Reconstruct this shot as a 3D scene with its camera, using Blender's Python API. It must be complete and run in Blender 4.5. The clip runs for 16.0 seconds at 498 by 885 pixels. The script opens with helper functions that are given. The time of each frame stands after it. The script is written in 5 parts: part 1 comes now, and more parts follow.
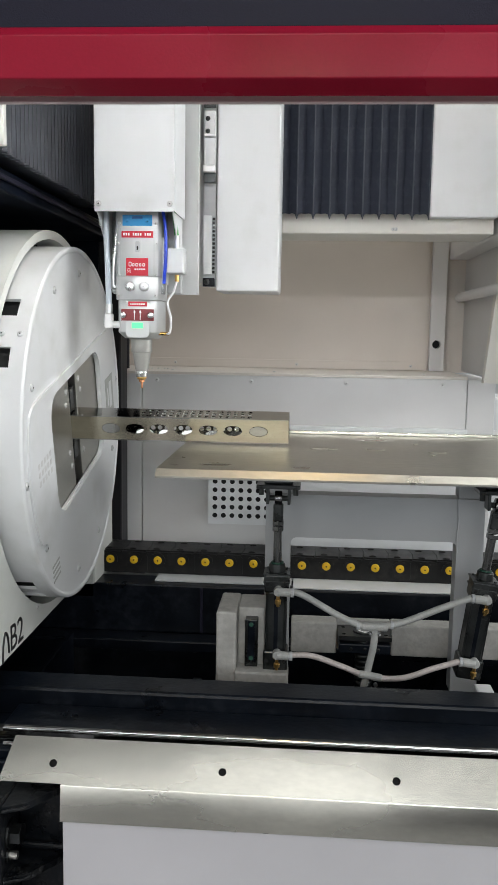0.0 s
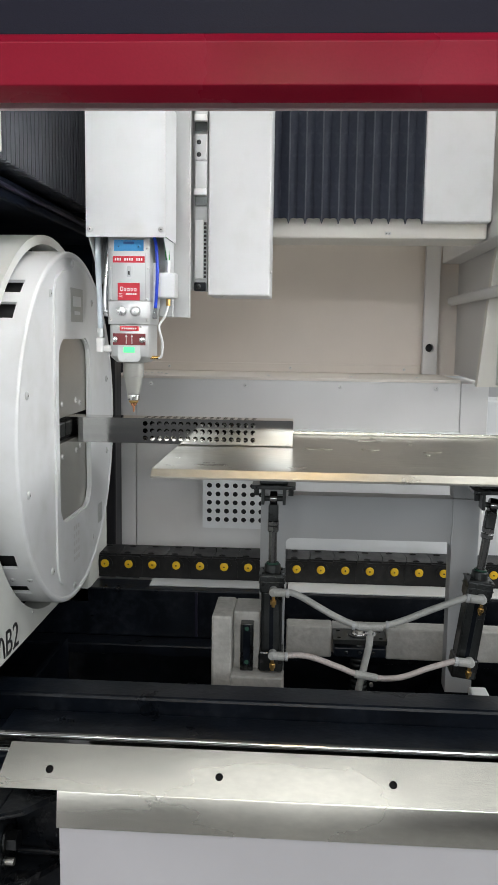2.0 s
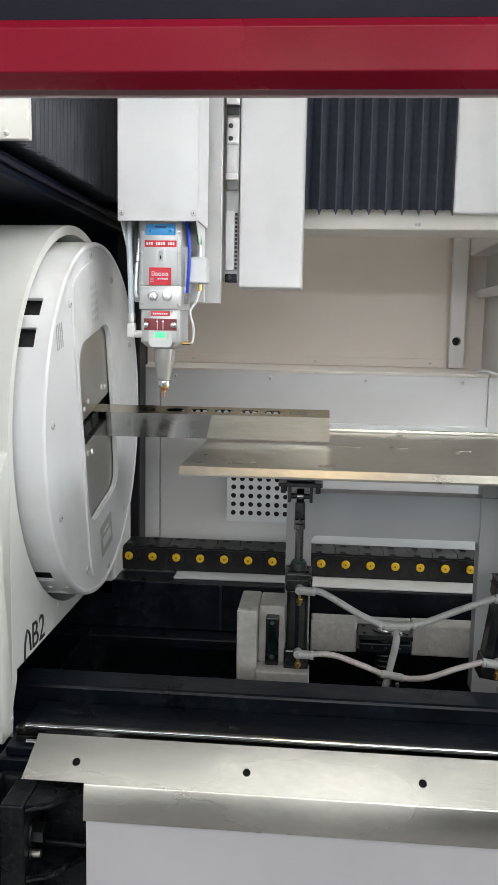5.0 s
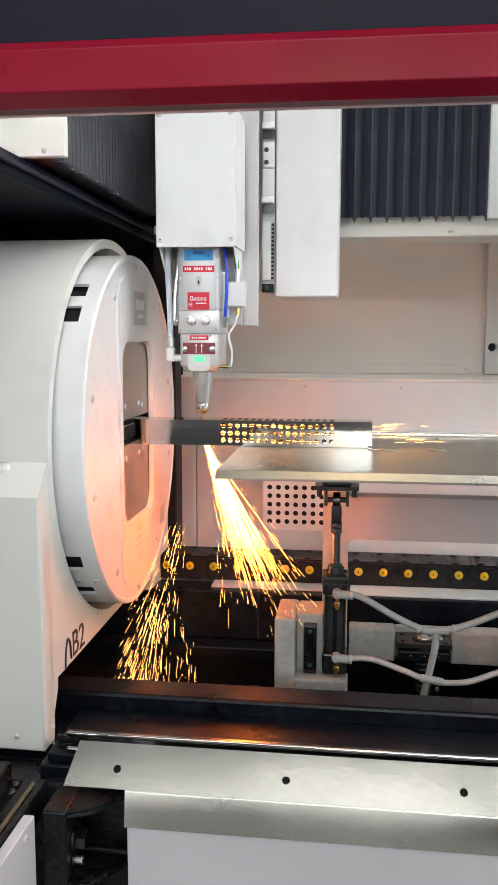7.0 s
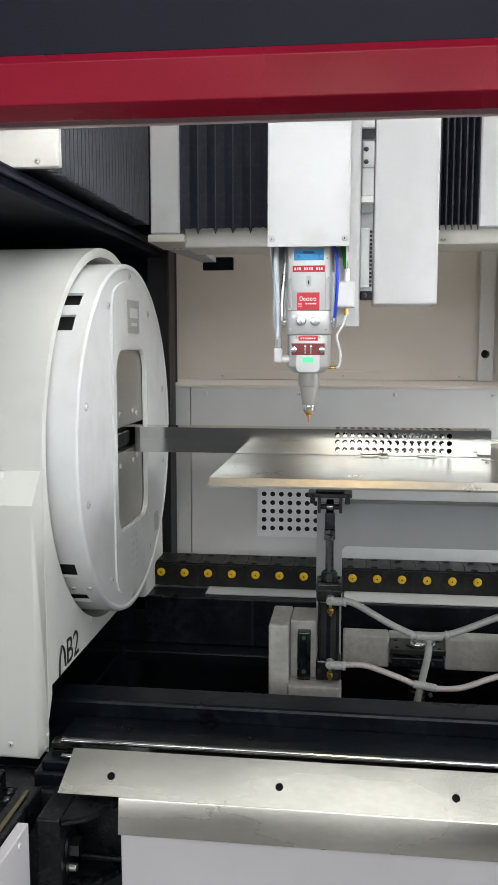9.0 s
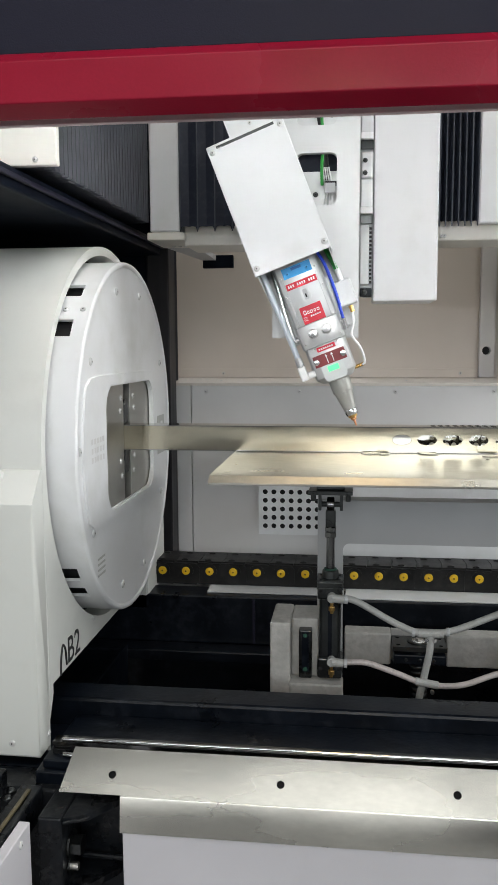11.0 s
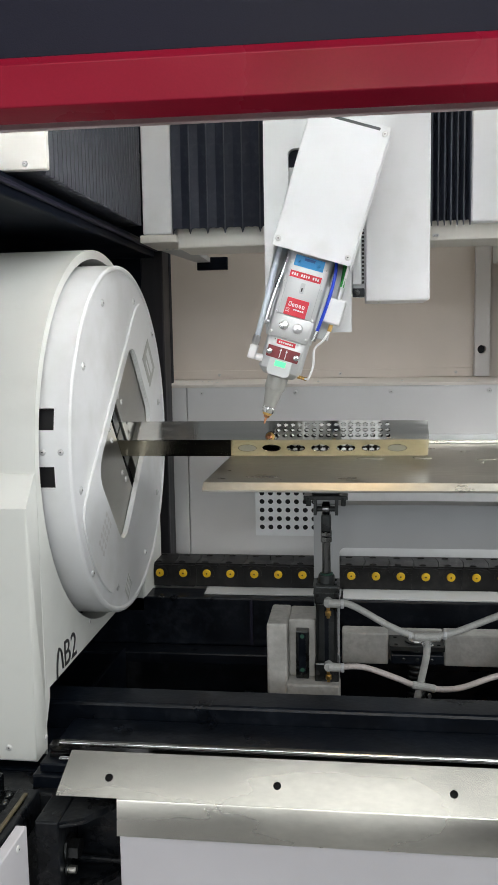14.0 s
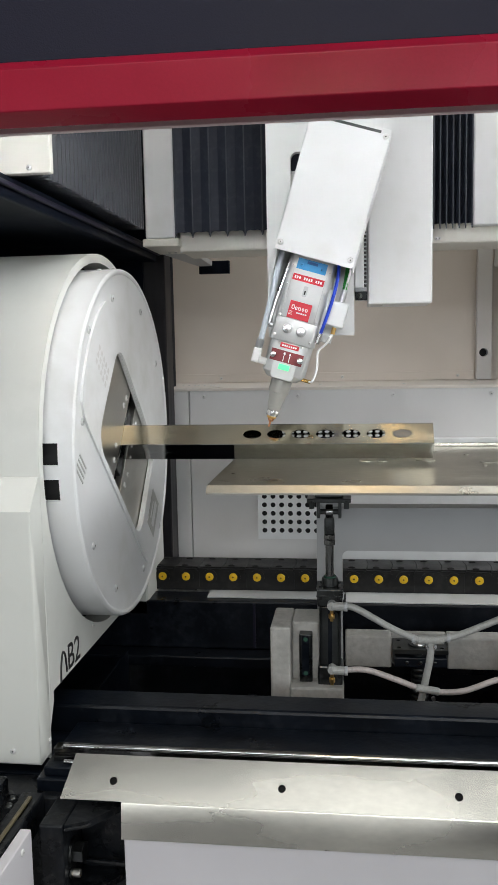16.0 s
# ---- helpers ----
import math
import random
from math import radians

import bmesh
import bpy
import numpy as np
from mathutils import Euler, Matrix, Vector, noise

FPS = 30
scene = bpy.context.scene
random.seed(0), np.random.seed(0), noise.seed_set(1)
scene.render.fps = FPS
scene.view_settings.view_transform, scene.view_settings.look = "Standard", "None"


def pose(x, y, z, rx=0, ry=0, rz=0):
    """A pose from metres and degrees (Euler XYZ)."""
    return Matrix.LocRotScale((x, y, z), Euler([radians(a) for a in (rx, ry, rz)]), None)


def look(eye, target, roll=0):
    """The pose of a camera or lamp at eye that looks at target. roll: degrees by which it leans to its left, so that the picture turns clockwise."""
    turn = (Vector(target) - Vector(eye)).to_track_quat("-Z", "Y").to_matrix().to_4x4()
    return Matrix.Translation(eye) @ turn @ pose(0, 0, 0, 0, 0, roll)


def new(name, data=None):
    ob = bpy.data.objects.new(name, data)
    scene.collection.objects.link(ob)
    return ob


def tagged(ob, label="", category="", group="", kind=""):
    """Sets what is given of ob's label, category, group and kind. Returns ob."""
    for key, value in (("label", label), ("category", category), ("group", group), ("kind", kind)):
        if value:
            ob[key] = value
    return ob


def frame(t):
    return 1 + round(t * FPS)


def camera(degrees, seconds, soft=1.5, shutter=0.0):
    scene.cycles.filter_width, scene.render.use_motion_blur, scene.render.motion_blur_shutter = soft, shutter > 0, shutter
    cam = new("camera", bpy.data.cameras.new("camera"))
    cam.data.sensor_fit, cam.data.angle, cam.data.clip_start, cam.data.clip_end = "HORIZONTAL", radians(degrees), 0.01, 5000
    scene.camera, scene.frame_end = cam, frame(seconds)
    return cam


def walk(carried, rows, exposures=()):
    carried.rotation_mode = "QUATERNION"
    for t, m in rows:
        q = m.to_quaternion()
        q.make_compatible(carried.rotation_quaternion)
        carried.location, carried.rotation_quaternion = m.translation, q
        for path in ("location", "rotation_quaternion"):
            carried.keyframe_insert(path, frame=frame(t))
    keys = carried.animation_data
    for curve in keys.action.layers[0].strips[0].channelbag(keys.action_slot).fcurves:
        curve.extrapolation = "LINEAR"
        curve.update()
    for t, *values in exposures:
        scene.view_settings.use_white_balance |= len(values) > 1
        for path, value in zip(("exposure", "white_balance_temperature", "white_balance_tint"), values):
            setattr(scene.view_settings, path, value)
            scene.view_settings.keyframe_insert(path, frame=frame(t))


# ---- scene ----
cam = camera(33.0, 16.0, soft=1.1)
PATH = [
    (0, (-0.015, 0.14, 1.318), (-0.157, 2.118, 1.057), 0.9),
    (0.5, (-0.019, 0.137, 1.321), (-0.152, 2.116, 1.062), 1.0),
    (1, (-0.022, 0.138, 1.319), (-0.15, 2.117, 1.064), 1.0),
    (1.5, (-0.019, 0.138, 1.321), (-0.143, 2.118, 1.067), 0.9),
    (2, (-0.02, 0.138, 1.321), (-0.144, 2.118, 1.067), 0.8),
    (2.5, (-0.019, 0.138, 1.318), (-0.142, 2.118, 1.066), 0.8),
    (3, (-0.017, 0.135, 1.32), (-0.142, 2.114, 1.065), 0.8),
    (5.5, (-0.04, 0.152, 1.319), (-0.232, 2.124, 1.047), 0.9),
    (6, (-0.039, 0.147, 1.319), (-0.263, 2.117, 1.055), 0.5),
    (6.5, (-0.04, 0.146, 1.319), (-0.282, 2.114, 1.061), 0.3),
    (7, (-0.037, 0.142, 1.319), (-0.289, 2.111, 1.069), 0.1),
    (7.5, (-0.031, 0.139, 1.32), (-0.287, 2.107, 1.077), -0.0),
    (8, (-0.028, 0.135, 1.323), (-0.281, 2.105, 1.084), -0.1),
    (8.5, (-0.027, 0.135, 1.323), (-0.276, 2.105, 1.087), -0.0),
    (9, (-0.031, 0.135, 1.323), (-0.274, 2.106, 1.087), -0.0),
    (11.5, (-0.026, 0.139, 1.322), (-0.275, 2.109, 1.081), -0.4),
    (12, (-0.025, 0.142, 1.321), (-0.271, 2.112, 1.08), -0.5),
    (12.5, (-0.021, 0.146, 1.317), (-0.263, 2.116, 1.076), -0.7),
    (13, (-0.018, 0.142, 1.319), (-0.259, 2.113, 1.078), -0.8),
    (13.5, (-0.017, 0.138, 1.319), (-0.261, 2.108, 1.081), -0.9),
    (14, (-0.016, 0.138, 1.322), (-0.265, 2.109, 1.085), -1.0),
    (14.5, (-0.019, 0.139, 1.319), (-0.272, 2.11, 1.086), -1.0),
    (15, (-0.016, 0.136, 1.319), (-0.272, 2.107, 1.089), -1.1),
    (15.5, (-0.016, 0.133, 1.322), (-0.272, 2.103, 1.094), -1.1),
    (16, (-0.021, 0.136, 1.32), (-0.271, 2.107, 1.093), -1.1),
]
walk(cam, [(t, look(eye, target, roll)) for t, eye, target, roll in PATH])

# ---- light ----
world = bpy.data.worlds.new("hall_air")
world.use_nodes = True
world.node_tree.nodes["Background"].inputs[0].default_value = (0.86, 0.93, 1.0, 1)
world.node_tree.nodes["Background"].inputs[1].default_value = 0.15
scene.world = world
scene.view_settings.exposure = 0.0


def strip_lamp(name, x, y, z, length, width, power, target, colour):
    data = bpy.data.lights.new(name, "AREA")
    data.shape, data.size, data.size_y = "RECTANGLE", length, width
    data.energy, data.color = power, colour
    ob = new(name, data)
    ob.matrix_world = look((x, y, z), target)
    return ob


# unseen fill panels added before the machine; the small warm lamps give the glints
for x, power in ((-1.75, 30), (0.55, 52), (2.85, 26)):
    strip_lamp("unseen_hall_lamp", x, -3.6, 1.80 if x < 0 else 2.20, 1.7, 1.1, power, (0.5 * x, 2.0, 1.2), (0.94, 0.98, 1.0))
strip_lamp("unseen_hall_lamp", -0.08, -3.5, 2.92, 0.16, 0.12, 6, (-0.1, 1.1, 1.6), (1.0, 0.66, 0.30))
strip_lamp("unseen_hall_lamp", -0.05, 1.50, 3.7, 0.40, 0.25, 4, (-0.05, 1.5, 1.0), (1.0, 0.70, 0.34))
# unseen fill lamps added under the ceiling and to the right
strip_lamp("unseen_hall_lamp", 0.1, -1.2, 3.7, 3.0, 1.2, 38, (-0.1, 1.7, 1.0), (0.97, 0.99, 0.985))
strip_lamp("unseen_hall_lamp", 0.6, 2.6, 3.75, 2.4, 1.2, 40, (0.3, 2.4, 1.0), (0.97, 0.99, 0.985))
strip_lamp("unseen_hall_lamp", 3.4, 1.6, 2.2, 2.0, 1.6, 66, (0.0, 2.0, 0.9), (0.97, 0.99, 0.985))

# ---- materials ----


def mat(name, colour, rough=0.5, metal=0.0, vary=0.06, scale=6.0, grain=0.0, grain_scale=300.0, stretch=(1, 1, 1), coat=0.0, rough_vary=0.08, spec=0.5, dust=None, dust_scale=5.0):
    """A painted, metal or plastic surface: two scales of tone, uneven gloss, fine relief."""
    m = bpy.data.materials.new(name)
    m.use_nodes = True
    nt = m.node_tree
    n, l = nt.nodes, nt.links
    b = n["Principled BSDF"]
    b.inputs["Metallic"].default_value = metal
    b.inputs["Coat Weight"].default_value = coat
    b.inputs["Specular IOR Level"].default_value = spec
    co = n.new("ShaderNodeTexCoord")
    mp = n.new("ShaderNodeMapping")
    mp.inputs["Scale"].default_value = stretch
    l.new(co.outputs["Object"], mp.inputs["Vector"])
    big, fine = n.new("ShaderNodeTexNoise"), n.new("ShaderNodeTexNoise")
    big.inputs["Scale"].default_value, big.inputs["Detail"].default_value = scale, 6
    fine.inputs["Scale"].default_value, fine.inputs["Detail"].default_value = grain_scale, 3
    l.new(mp.outputs[0], big.inputs["Vector"])
    l.new(mp.outputs[0], fine.inputs["Vector"])
    mixn = n.new("ShaderNodeMath")
    mixn.operation = "MULTIPLY_ADD"
    l.new(fine.outputs["Fac"], mixn.inputs[0])
    mixn.inputs[1].default_value = 0.35
    l.new(big.outputs["Fac"], mixn.inputs[2])
    ramp = n.new("ShaderNodeMapRange")
    ramp.inputs["From Min"].default_value, ramp.inputs["From Max"].default_value = 0.4, 0.95
    ramp.inputs["To Min"].default_value, ramp.inputs["To Max"].default_value = 1 - vary * 2, 1 + vary
    l.new(mixn.outputs[0], ramp.inputs["Value"])
    tint = n.new("ShaderNodeMix")
    tint.data_type, tint.blend_type = "RGBA", "MULTIPLY"
    tint.inputs["Factor"].default_value = 1.0
    tint.inputs["A"].default_value = (*colour, 1)
    l.new(ramp.outputs[0], tint.inputs["B"])
    out = tint.outputs["Result"]
    if dust:
        # dull dust and scuffs in patches with soft and sharp edges
        cloud, scuff = n.new("ShaderNodeTexNoise"), n.new("ShaderNodeTexNoise")
        cloud.inputs["Scale"].default_value, cloud.inputs["Detail"].default_value = dust_scale, 9
        cloud.inputs["Roughness"].default_value = 0.65
        scuff.inputs["Scale"].default_value, scuff.inputs["Detail"].default_value = dust_scale * 9, 6
        l.new(mp.outputs[0], cloud.inputs["Vector"])
        l.new(mp.outputs[0], scuff.inputs["Vector"])
        both = n.new("ShaderNodeMath")
        both.operation = "MULTIPLY"
        l.new(cloud.outputs["Fac"], both.inputs[0])
        l.new(scuff.outputs["Fac"], both.inputs[1])
        amount = n.new("ShaderNodeMapRange")
        amount.inputs["From Min"].default_value, amount.inputs["From Max"].default_value = 0.24, 0.44
        l.new(both.outputs[0], amount.inputs["Value"])
        lay = n.new("ShaderNodeMix")
        lay.data_type = "RGBA"
        l.new(amount.outputs[0], lay.inputs["Factor"])
        l.new(out, lay.inputs["A"])
        lay.inputs["B"].default_value = (*dust, 1)
        out = lay.outputs["Result"]
    l.new(out, b.inputs["Base Color"])
    rr = n.new("ShaderNodeMapRange")
    rr.inputs["From Min"].default_value, rr.inputs["From Max"].default_value = 0.3, 0.7
    rr.inputs["To Min"].default_value, rr.inputs["To Max"].default_value = max(0.03, rough - rough_vary), min(1, rough + rough_vary)
    l.new(big.outputs["Fac"], rr.inputs["Value"])
    l.new(rr.outputs[0], b.inputs["Roughness"])
    if grain:
        bp = n.new("ShaderNodeBump")
        bp.inputs["Strength"].default_value, bp.inputs["Distance"].default_value = grain, 0.001
        l.new(fine.outputs["Fac"], bp.inputs["Height"])
        l.new(bp.outputs[0], b.inputs["Normal"])
    return m


def glow(name, colour, strength):
    m = bpy.data.materials.new(name)
    m.use_nodes = True
    b = m.node_tree.nodes["Principled BSDF"]
    b.inputs["Base Color"].default_value = (*colour, 1)
    b.inputs["Emission Color"].default_value = (*colour, 1)
    b.inputs["Emission Strength"].default_value = strength
    return m


WHITE = mat("white_powder_coat", (0.765, 0.775, 0.785), 0.38, vary=0.03, scale=2.5, grain=0.06, grain_scale=900, dust=(0.68, 0.69, 0.68), dust_scale=2.0)
HOUSING = mat("cream_white_coat", (0.72, 0.73, 0.69), 0.38, vary=0.03, scale=2.0, grain=0.06, grain_scale=900, dust=(0.65, 0.66, 0.62), dust_scale=2.0)
# lilac white, darkened to stand in for weaker light on low panels
DIMLILAC = mat("dimmed_lilac_coat", (0.60, 0.585, 0.61), 0.42, vary=0.03, grain=0.10, grain_scale=900)
WARMWHITE = mat("warm_white_coat", (0.74, 0.72, 0.66), 0.45, vary=0.03, grain=0.10, grain_scale=900)
GREYWHITE = mat("grey_white_coat", (0.655, 0.65, 0.645), 0.45, vary=0.03, grain=0.10, grain_scale=900)
BEIGE = mat("pale_cabinet_coat", (0.70, 0.645, 0.595), 0.5, vary=0.03, grain=0.2, grain_scale=700)
FRAMEGREY = mat("frame_grey_paint", (0.45, 0.46, 0.47), 0.5, vary=0.06, grain=0.2, grain_scale=500)
BLOCKGREY = mat("rough_grey_paint", (0.46, 0.45, 0.425), 0.6, vary=0.16, scale=14, grain=0.8, grain_scale=110, dust=(0.33, 0.32, 0.295), dust_scale=9.0)
RED = mat("red_gloss_paint", (0.32, 0.008, 0.030), 0.27, vary=0.10, grain=0.12, grain_scale=330, rough_vary=0.05, spec=0.20)
DARK = mat("dark_blue_black_paint", (0.0042, 0.0066, 0.0135), 0.5, vary=0.15, grain=0.15, spec=0.07, dust=(0.008, 0.011, 0.019), dust_scale=2.5)
TOPDARK = mat("charcoal_panel_paint", (0.018, 0.0175, 0.031), 0.45, vary=0.06, grain=0.3, grain_scale=600, spec=0.12)
BLACK = mat("black_machine_paint", (0.0034, 0.0055, 0.0098), 0.34, vary=0.35, scale=9, grain=0.35, grain_scale=120, spec=0.22, dust=(0.015, 0.018, 0.024), dust_scale=6.0)
BELLOW = mat("black_bellows_fabric", (0.020, 0.024, 0.038), 0.48, vary=0.12, grain=0.3, grain_scale=800, spec=0.22, dust=(0.040, 0.045, 0.058), dust_scale=9.0)
PLASTIC = mat("black_chain_plastic", (0.013, 0.013, 0.0135), 0.40, spec=0.26, vary=0.2, scale=20, grain=0.2, grain_scale=400, dust=(0.028, 0.027, 0.026), dust_scale=8.0)
YELLOW = mat("yellow_pin_plastic", (0.85, 0.52, 0.01), 0.45, vary=0.05)
STEEL = mat("brushed_stainless", (0.62, 0.60, 0.54), 0.24, 1.0, vary=0.12, scale=2.6, grain=0.07, grain_scale=60, stretch=(1, 2.5, 2.5), rough_vary=0.10)
TUBESTEEL = mat("polished_tube_steel", (0.49, 0.49, 0.475), 0.075, 1.0, vary=0.05, scale=4, grain=0.015, grain_scale=60, stretch=(1, 16, 16), rough_vary=0.04)
# warm tint stands in for the table's reflection in the tube
GOLDSTEEL = mat("table_tinted_steel", (0.63, 0.58, 0.46), 0.16, 1.0, vary=0.10, scale=7, grain=0.04, grain_scale=60, stretch=(1, 4, 4), rough_vary=0.06)
TABLESTEEL = mat("worn_table_steel", (0.50, 0.485, 0.43), 0.34, 1.0, vary=0.15, scale=4, grain=0.15, grain_scale=60, stretch=(1, 2.2, 1), rough_vary=0.07, dust=(0.42, 0.405, 0.35), dust_scale=3.0)
JAW = mat("ground_jaw_steel", (0.52, 0.51, 0.47), 0.36, 1.0, vary=0.10, scale=8, grain=0.1)
ALU = mat("silver_anodised", (0.60, 0.61, 0.61), 0.38, 0.45, vary=0.05, grain=0.15, grain_scale=900)
PLATE = mat("bead_blasted_plate", (0.66, 0.67, 0.67), 0.48, 0.4, vary=0.04, grain=0.15, grain_scale=700)
CHROME = mat("bright_screw_steel", (0.70, 0.70, 0.70), 0.26, 1.0, vary=0.04)
SCREW = mat("dull_screw_steel", (0.66, 0.66, 0.65), 0.36, 0.15, vary=0.06)
RODSTEEL = mat("polished_rod_steel", (0.66, 0.66, 0.65), 0.08, 1.0, vary=0.04, rough_vary=0.03)
GUNMETAL = mat("dark_cylinder_alloy", (0.085, 0.09, 0.09), 0.32, 1.0, vary=0.2, scale=15, grain=0.15)
DARKCHROME = mat("dark_polished_rod", (0.20, 0.20, 0.20), 0.16, 1.0, vary=0.08)
OILBLACK = mat("oily_black_casting", (0.006, 0.0075, 0.010), 0.32, vary=0.5, scale=22, grain=0.9, grain_scale=70, spec=0.22, rough_vary=0.15, dust=(0.022, 0.022, 0.022), dust_scale=14.0)
BROWN = mat("oily_brown_strip", (0.11, 0.09, 0.05), 0.4, vary=0.2, scale=20)
PLUG = mat("dull_green_plug", (0.015, 0.07, 0.045), 0.5)
BRASS = mat("brass", (0.72, 0.46, 0.16), 0.3, 1.0, vary=0.05)
COPPER = mat("copper_nozzle", (0.80, 0.38, 0.20), 0.28, 1.0, vary=0.05)
HOSE = mat("grey_rubber_hose", (0.44, 0.445, 0.43), 0.40, vary=0.16, scale=30, grain=0.35, grain_scale=700, dust=(0.33, 0.33, 0.31), dust_scale=25.0)
PINKHOSE = mat("pinkish_pvc_hose", (0.56, 0.50, 0.48), 0.36, vary=0.14, scale=30, dust=(0.34, 0.31, 0.29), dust_scale=25.0)
CLEARHOSE = mat("milky_air_hose", (0.56, 0.62, 0.68), 0.28, vary=0.04)
BLUE = mat("blue_air_hose", (0.01, 0.05, 0.55), 0.3, vary=0.05)
GREEN = mat("green_cable_sleeve", (0.02, 0.30, 0.04), 0.5)
CABLE = mat("black_cable", (0.012, 0.012, 0.013), 0.4)
SEAM = mat("bellows_seam_welt", (0.048, 0.052, 0.066), 0.5, vary=0.1)
CONEGREY = mat("blasted_nozzle_alloy", (0.40, 0.40, 0.375), 0.38, 0.25, vary=0.08, grain=0.1, grain_scale=600)
POSTBROWN = mat("dark_brown_post_paint", (0.024, 0.023, 0.026), 0.45, vary=0.25, scale=5, stretch=(6, 6, 1), spec=0.2)
SIDEBELLOW = mat("grey_black_bellows", (0.035, 0.039, 0.050), 0.42, vary=0.12, grain=0.2, grain_scale=500, spec=0.3)
# pink stands in for bright reflections in the header's red gloss
LIP = mat("pink_sheen_lip", (0.68, 0.52, 0.53), 0.35, vary=0.08, scale=9)
WALLGREY = mat("front_hall_paint", (0.34, 0.34, 0.35), 0.8, vary=0.05, scale=1)
LABELRED = mat("red_label", (0.62, 0.01, 0.03), 0.4, vary=0.03)
MAROON = mat("maroon_label", (0.22, 0.02, 0.025), 0.4, vary=0.03)
LABELBLUE = mat("blue_label", (0.02, 0.30, 0.66), 0.4, vary=0.03)
PRINT = mat("white_print", (0.85, 0.85, 0.85), 0.5, vary=0.0)
INK = mat("black_ink", (0.012, 0.012, 0.013), 0.5, vary=0.0)
LOGOGREY = mat("grey_logo_film", (0.42, 0.43, 0.41), 0.35, vary=0.03)
# near-black colour that stands in for shade in sockets, slots and gaps
RECESSBLACK = mat("recess_shade_black", (0.006, 0.006, 0.007), 0.7, vary=0.0)
CONCRETE = mat("grey_hall_floor", (0.20, 0.20, 0.20), 0.5, vary=0.1, scale=2, grain=0.2, grain_scale=90)
HALL = mat("hall_wall_paint", (0.55, 0.56, 0.57), 0.8, vary=0.03, scale=1)
LED = glow("green_status_glow", (0.10, 0.80, 0.30), 0.8)
LEDSTRIP = glow("white_led_dots", (0.975, 1.0, 1.0), 156)
SPARK = glow("white_hot_spark", (1.0, 0.42, 0.10), 9)
SPARKCORE = glow("white_hot_jet", (1.0, 0.21, 0.022), 58)

# ---- building blocks ----


def part(name, bm, material, parent=None, label="", at=None):
    me = bpy.data.meshes.new(name)
    bmesh.ops.recalc_face_normals(bm, faces=bm.faces)
    bm.to_mesh(me)
    bm.free()
    me.materials.append(material)
    ob = new(name, me)
    if parent:
        ob.parent = parent
    if at is not None:
        ob.matrix_basis = at
    if label:
        ob["label"] = label
    return ob


def smooth(ob, degrees=35):
    for p in ob.data.polygons:
        p.use_smooth = True
    for e in ob.data.edges:
        e.use_edge_sharp = False
    bm = bmesh.new()
    bm.from_mesh(ob.data)
    for e in bm.edges:
        if len(e.link_faces) == 2 and e.calc_face_angle(0) > radians(degrees):
            e.smooth = False
    bm.to_mesh(ob.data)
    bm.free()
    return ob


def box(x0, x1, y0, y1, z0, z1, bevel=0.002, bm=None, seg=2):
    bm = bm or bmesh.new()
    m = Matrix.Translation(((x0 + x1) / 2, (y0 + y1) / 2, (z0 + z1) / 2)) @ Matrix.Diagonal((x1 - x0, y1 - y0, z1 - z0, 1))
    vs = bmesh.ops.create_cube(bm, size=1, matrix=m)["verts"]
    if bevel:
        es = list({e for v in vs for e in v.link_edges})
        bmesh.ops.bevel(bm, geom=es, offset=bevel, segments=seg, affect="EDGES", profile=0.5)
    return bm


def rod(p, q, r, r2=None, seg=20, bm=None, bevel=0.0):
    bm = bm or bmesh.new()
    p, q = Vector(p), Vector(q)
    d = q - p
    m = Matrix.Translation((p + q) / 2) @ d.to_track_quat("Z", "Y").to_matrix().to_4x4()
    vs = bmesh.ops.create_cone(bm, cap_ends=True, segments=seg, radius1=r, radius2=r if r2 is None else r2, depth=d.length, matrix=m)["verts"]
    if bevel:
        fs = {f for v in vs for f in v.link_faces if len(f.verts) > 4}
        es = list({e for f in fs for e in f.edges})
        bmesh.ops.bevel(bm, geom=es, offset=bevel, segments=2, affect="EDGES", profile=0.5)
    return bm


def curve_pts(pts, n=10):
    """A smooth line through the given points."""
    pts = [Vector(p) for p in pts]
    out = []
    for i in range(len(pts) - 1):
        a, b = pts[i], pts[i + 1]
        p0, p3 = pts[max(i - 1, 0)], pts[min(i + 2, len(pts) - 1)]
        for k in range(n):
            t = k / n
            out.append(0.5 * (2 * a + (b - p0) * t + (2 * p0 - 5 * a + 4 * b - p3) * t * t + (3 * a - p0 - 3 * b + p3) * t ** 3))
    return out + [pts[-1]]


def sweep(pts, r, seg=10, bm=None, n=10, ribs=0):
    bm = bm or bmesh.new()
    line = curve_pts(pts, n)
    rings, side = [], None
    for i, p in enumerate(line):
        d = (line[min(i + 1, len(line) - 1)] - line[max(i - 1, 0)]).normalized()
        side = d.orthogonal() if side is None else (side - d * side.dot(d))
        side.normalize()
        up = d.cross(side)
        rr = r * (1.0 + (0.14 if ribs and i % 2 else 0))
        rings.append([bm.verts.new(p + rr * (math.cos(a) * side + math.sin(a) * up)) for a in [2 * math.pi * k / seg for k in range(seg)]])
    for a, b in zip(rings, rings[1:]):
        for k in range(seg):
            bm.faces.new((a[k], a[(k + 1) % seg], b[(k + 1) % seg], b[k]))
    bm.faces.new(rings[0][::-1])
    bm.faces.new(rings[-1])
    return bm


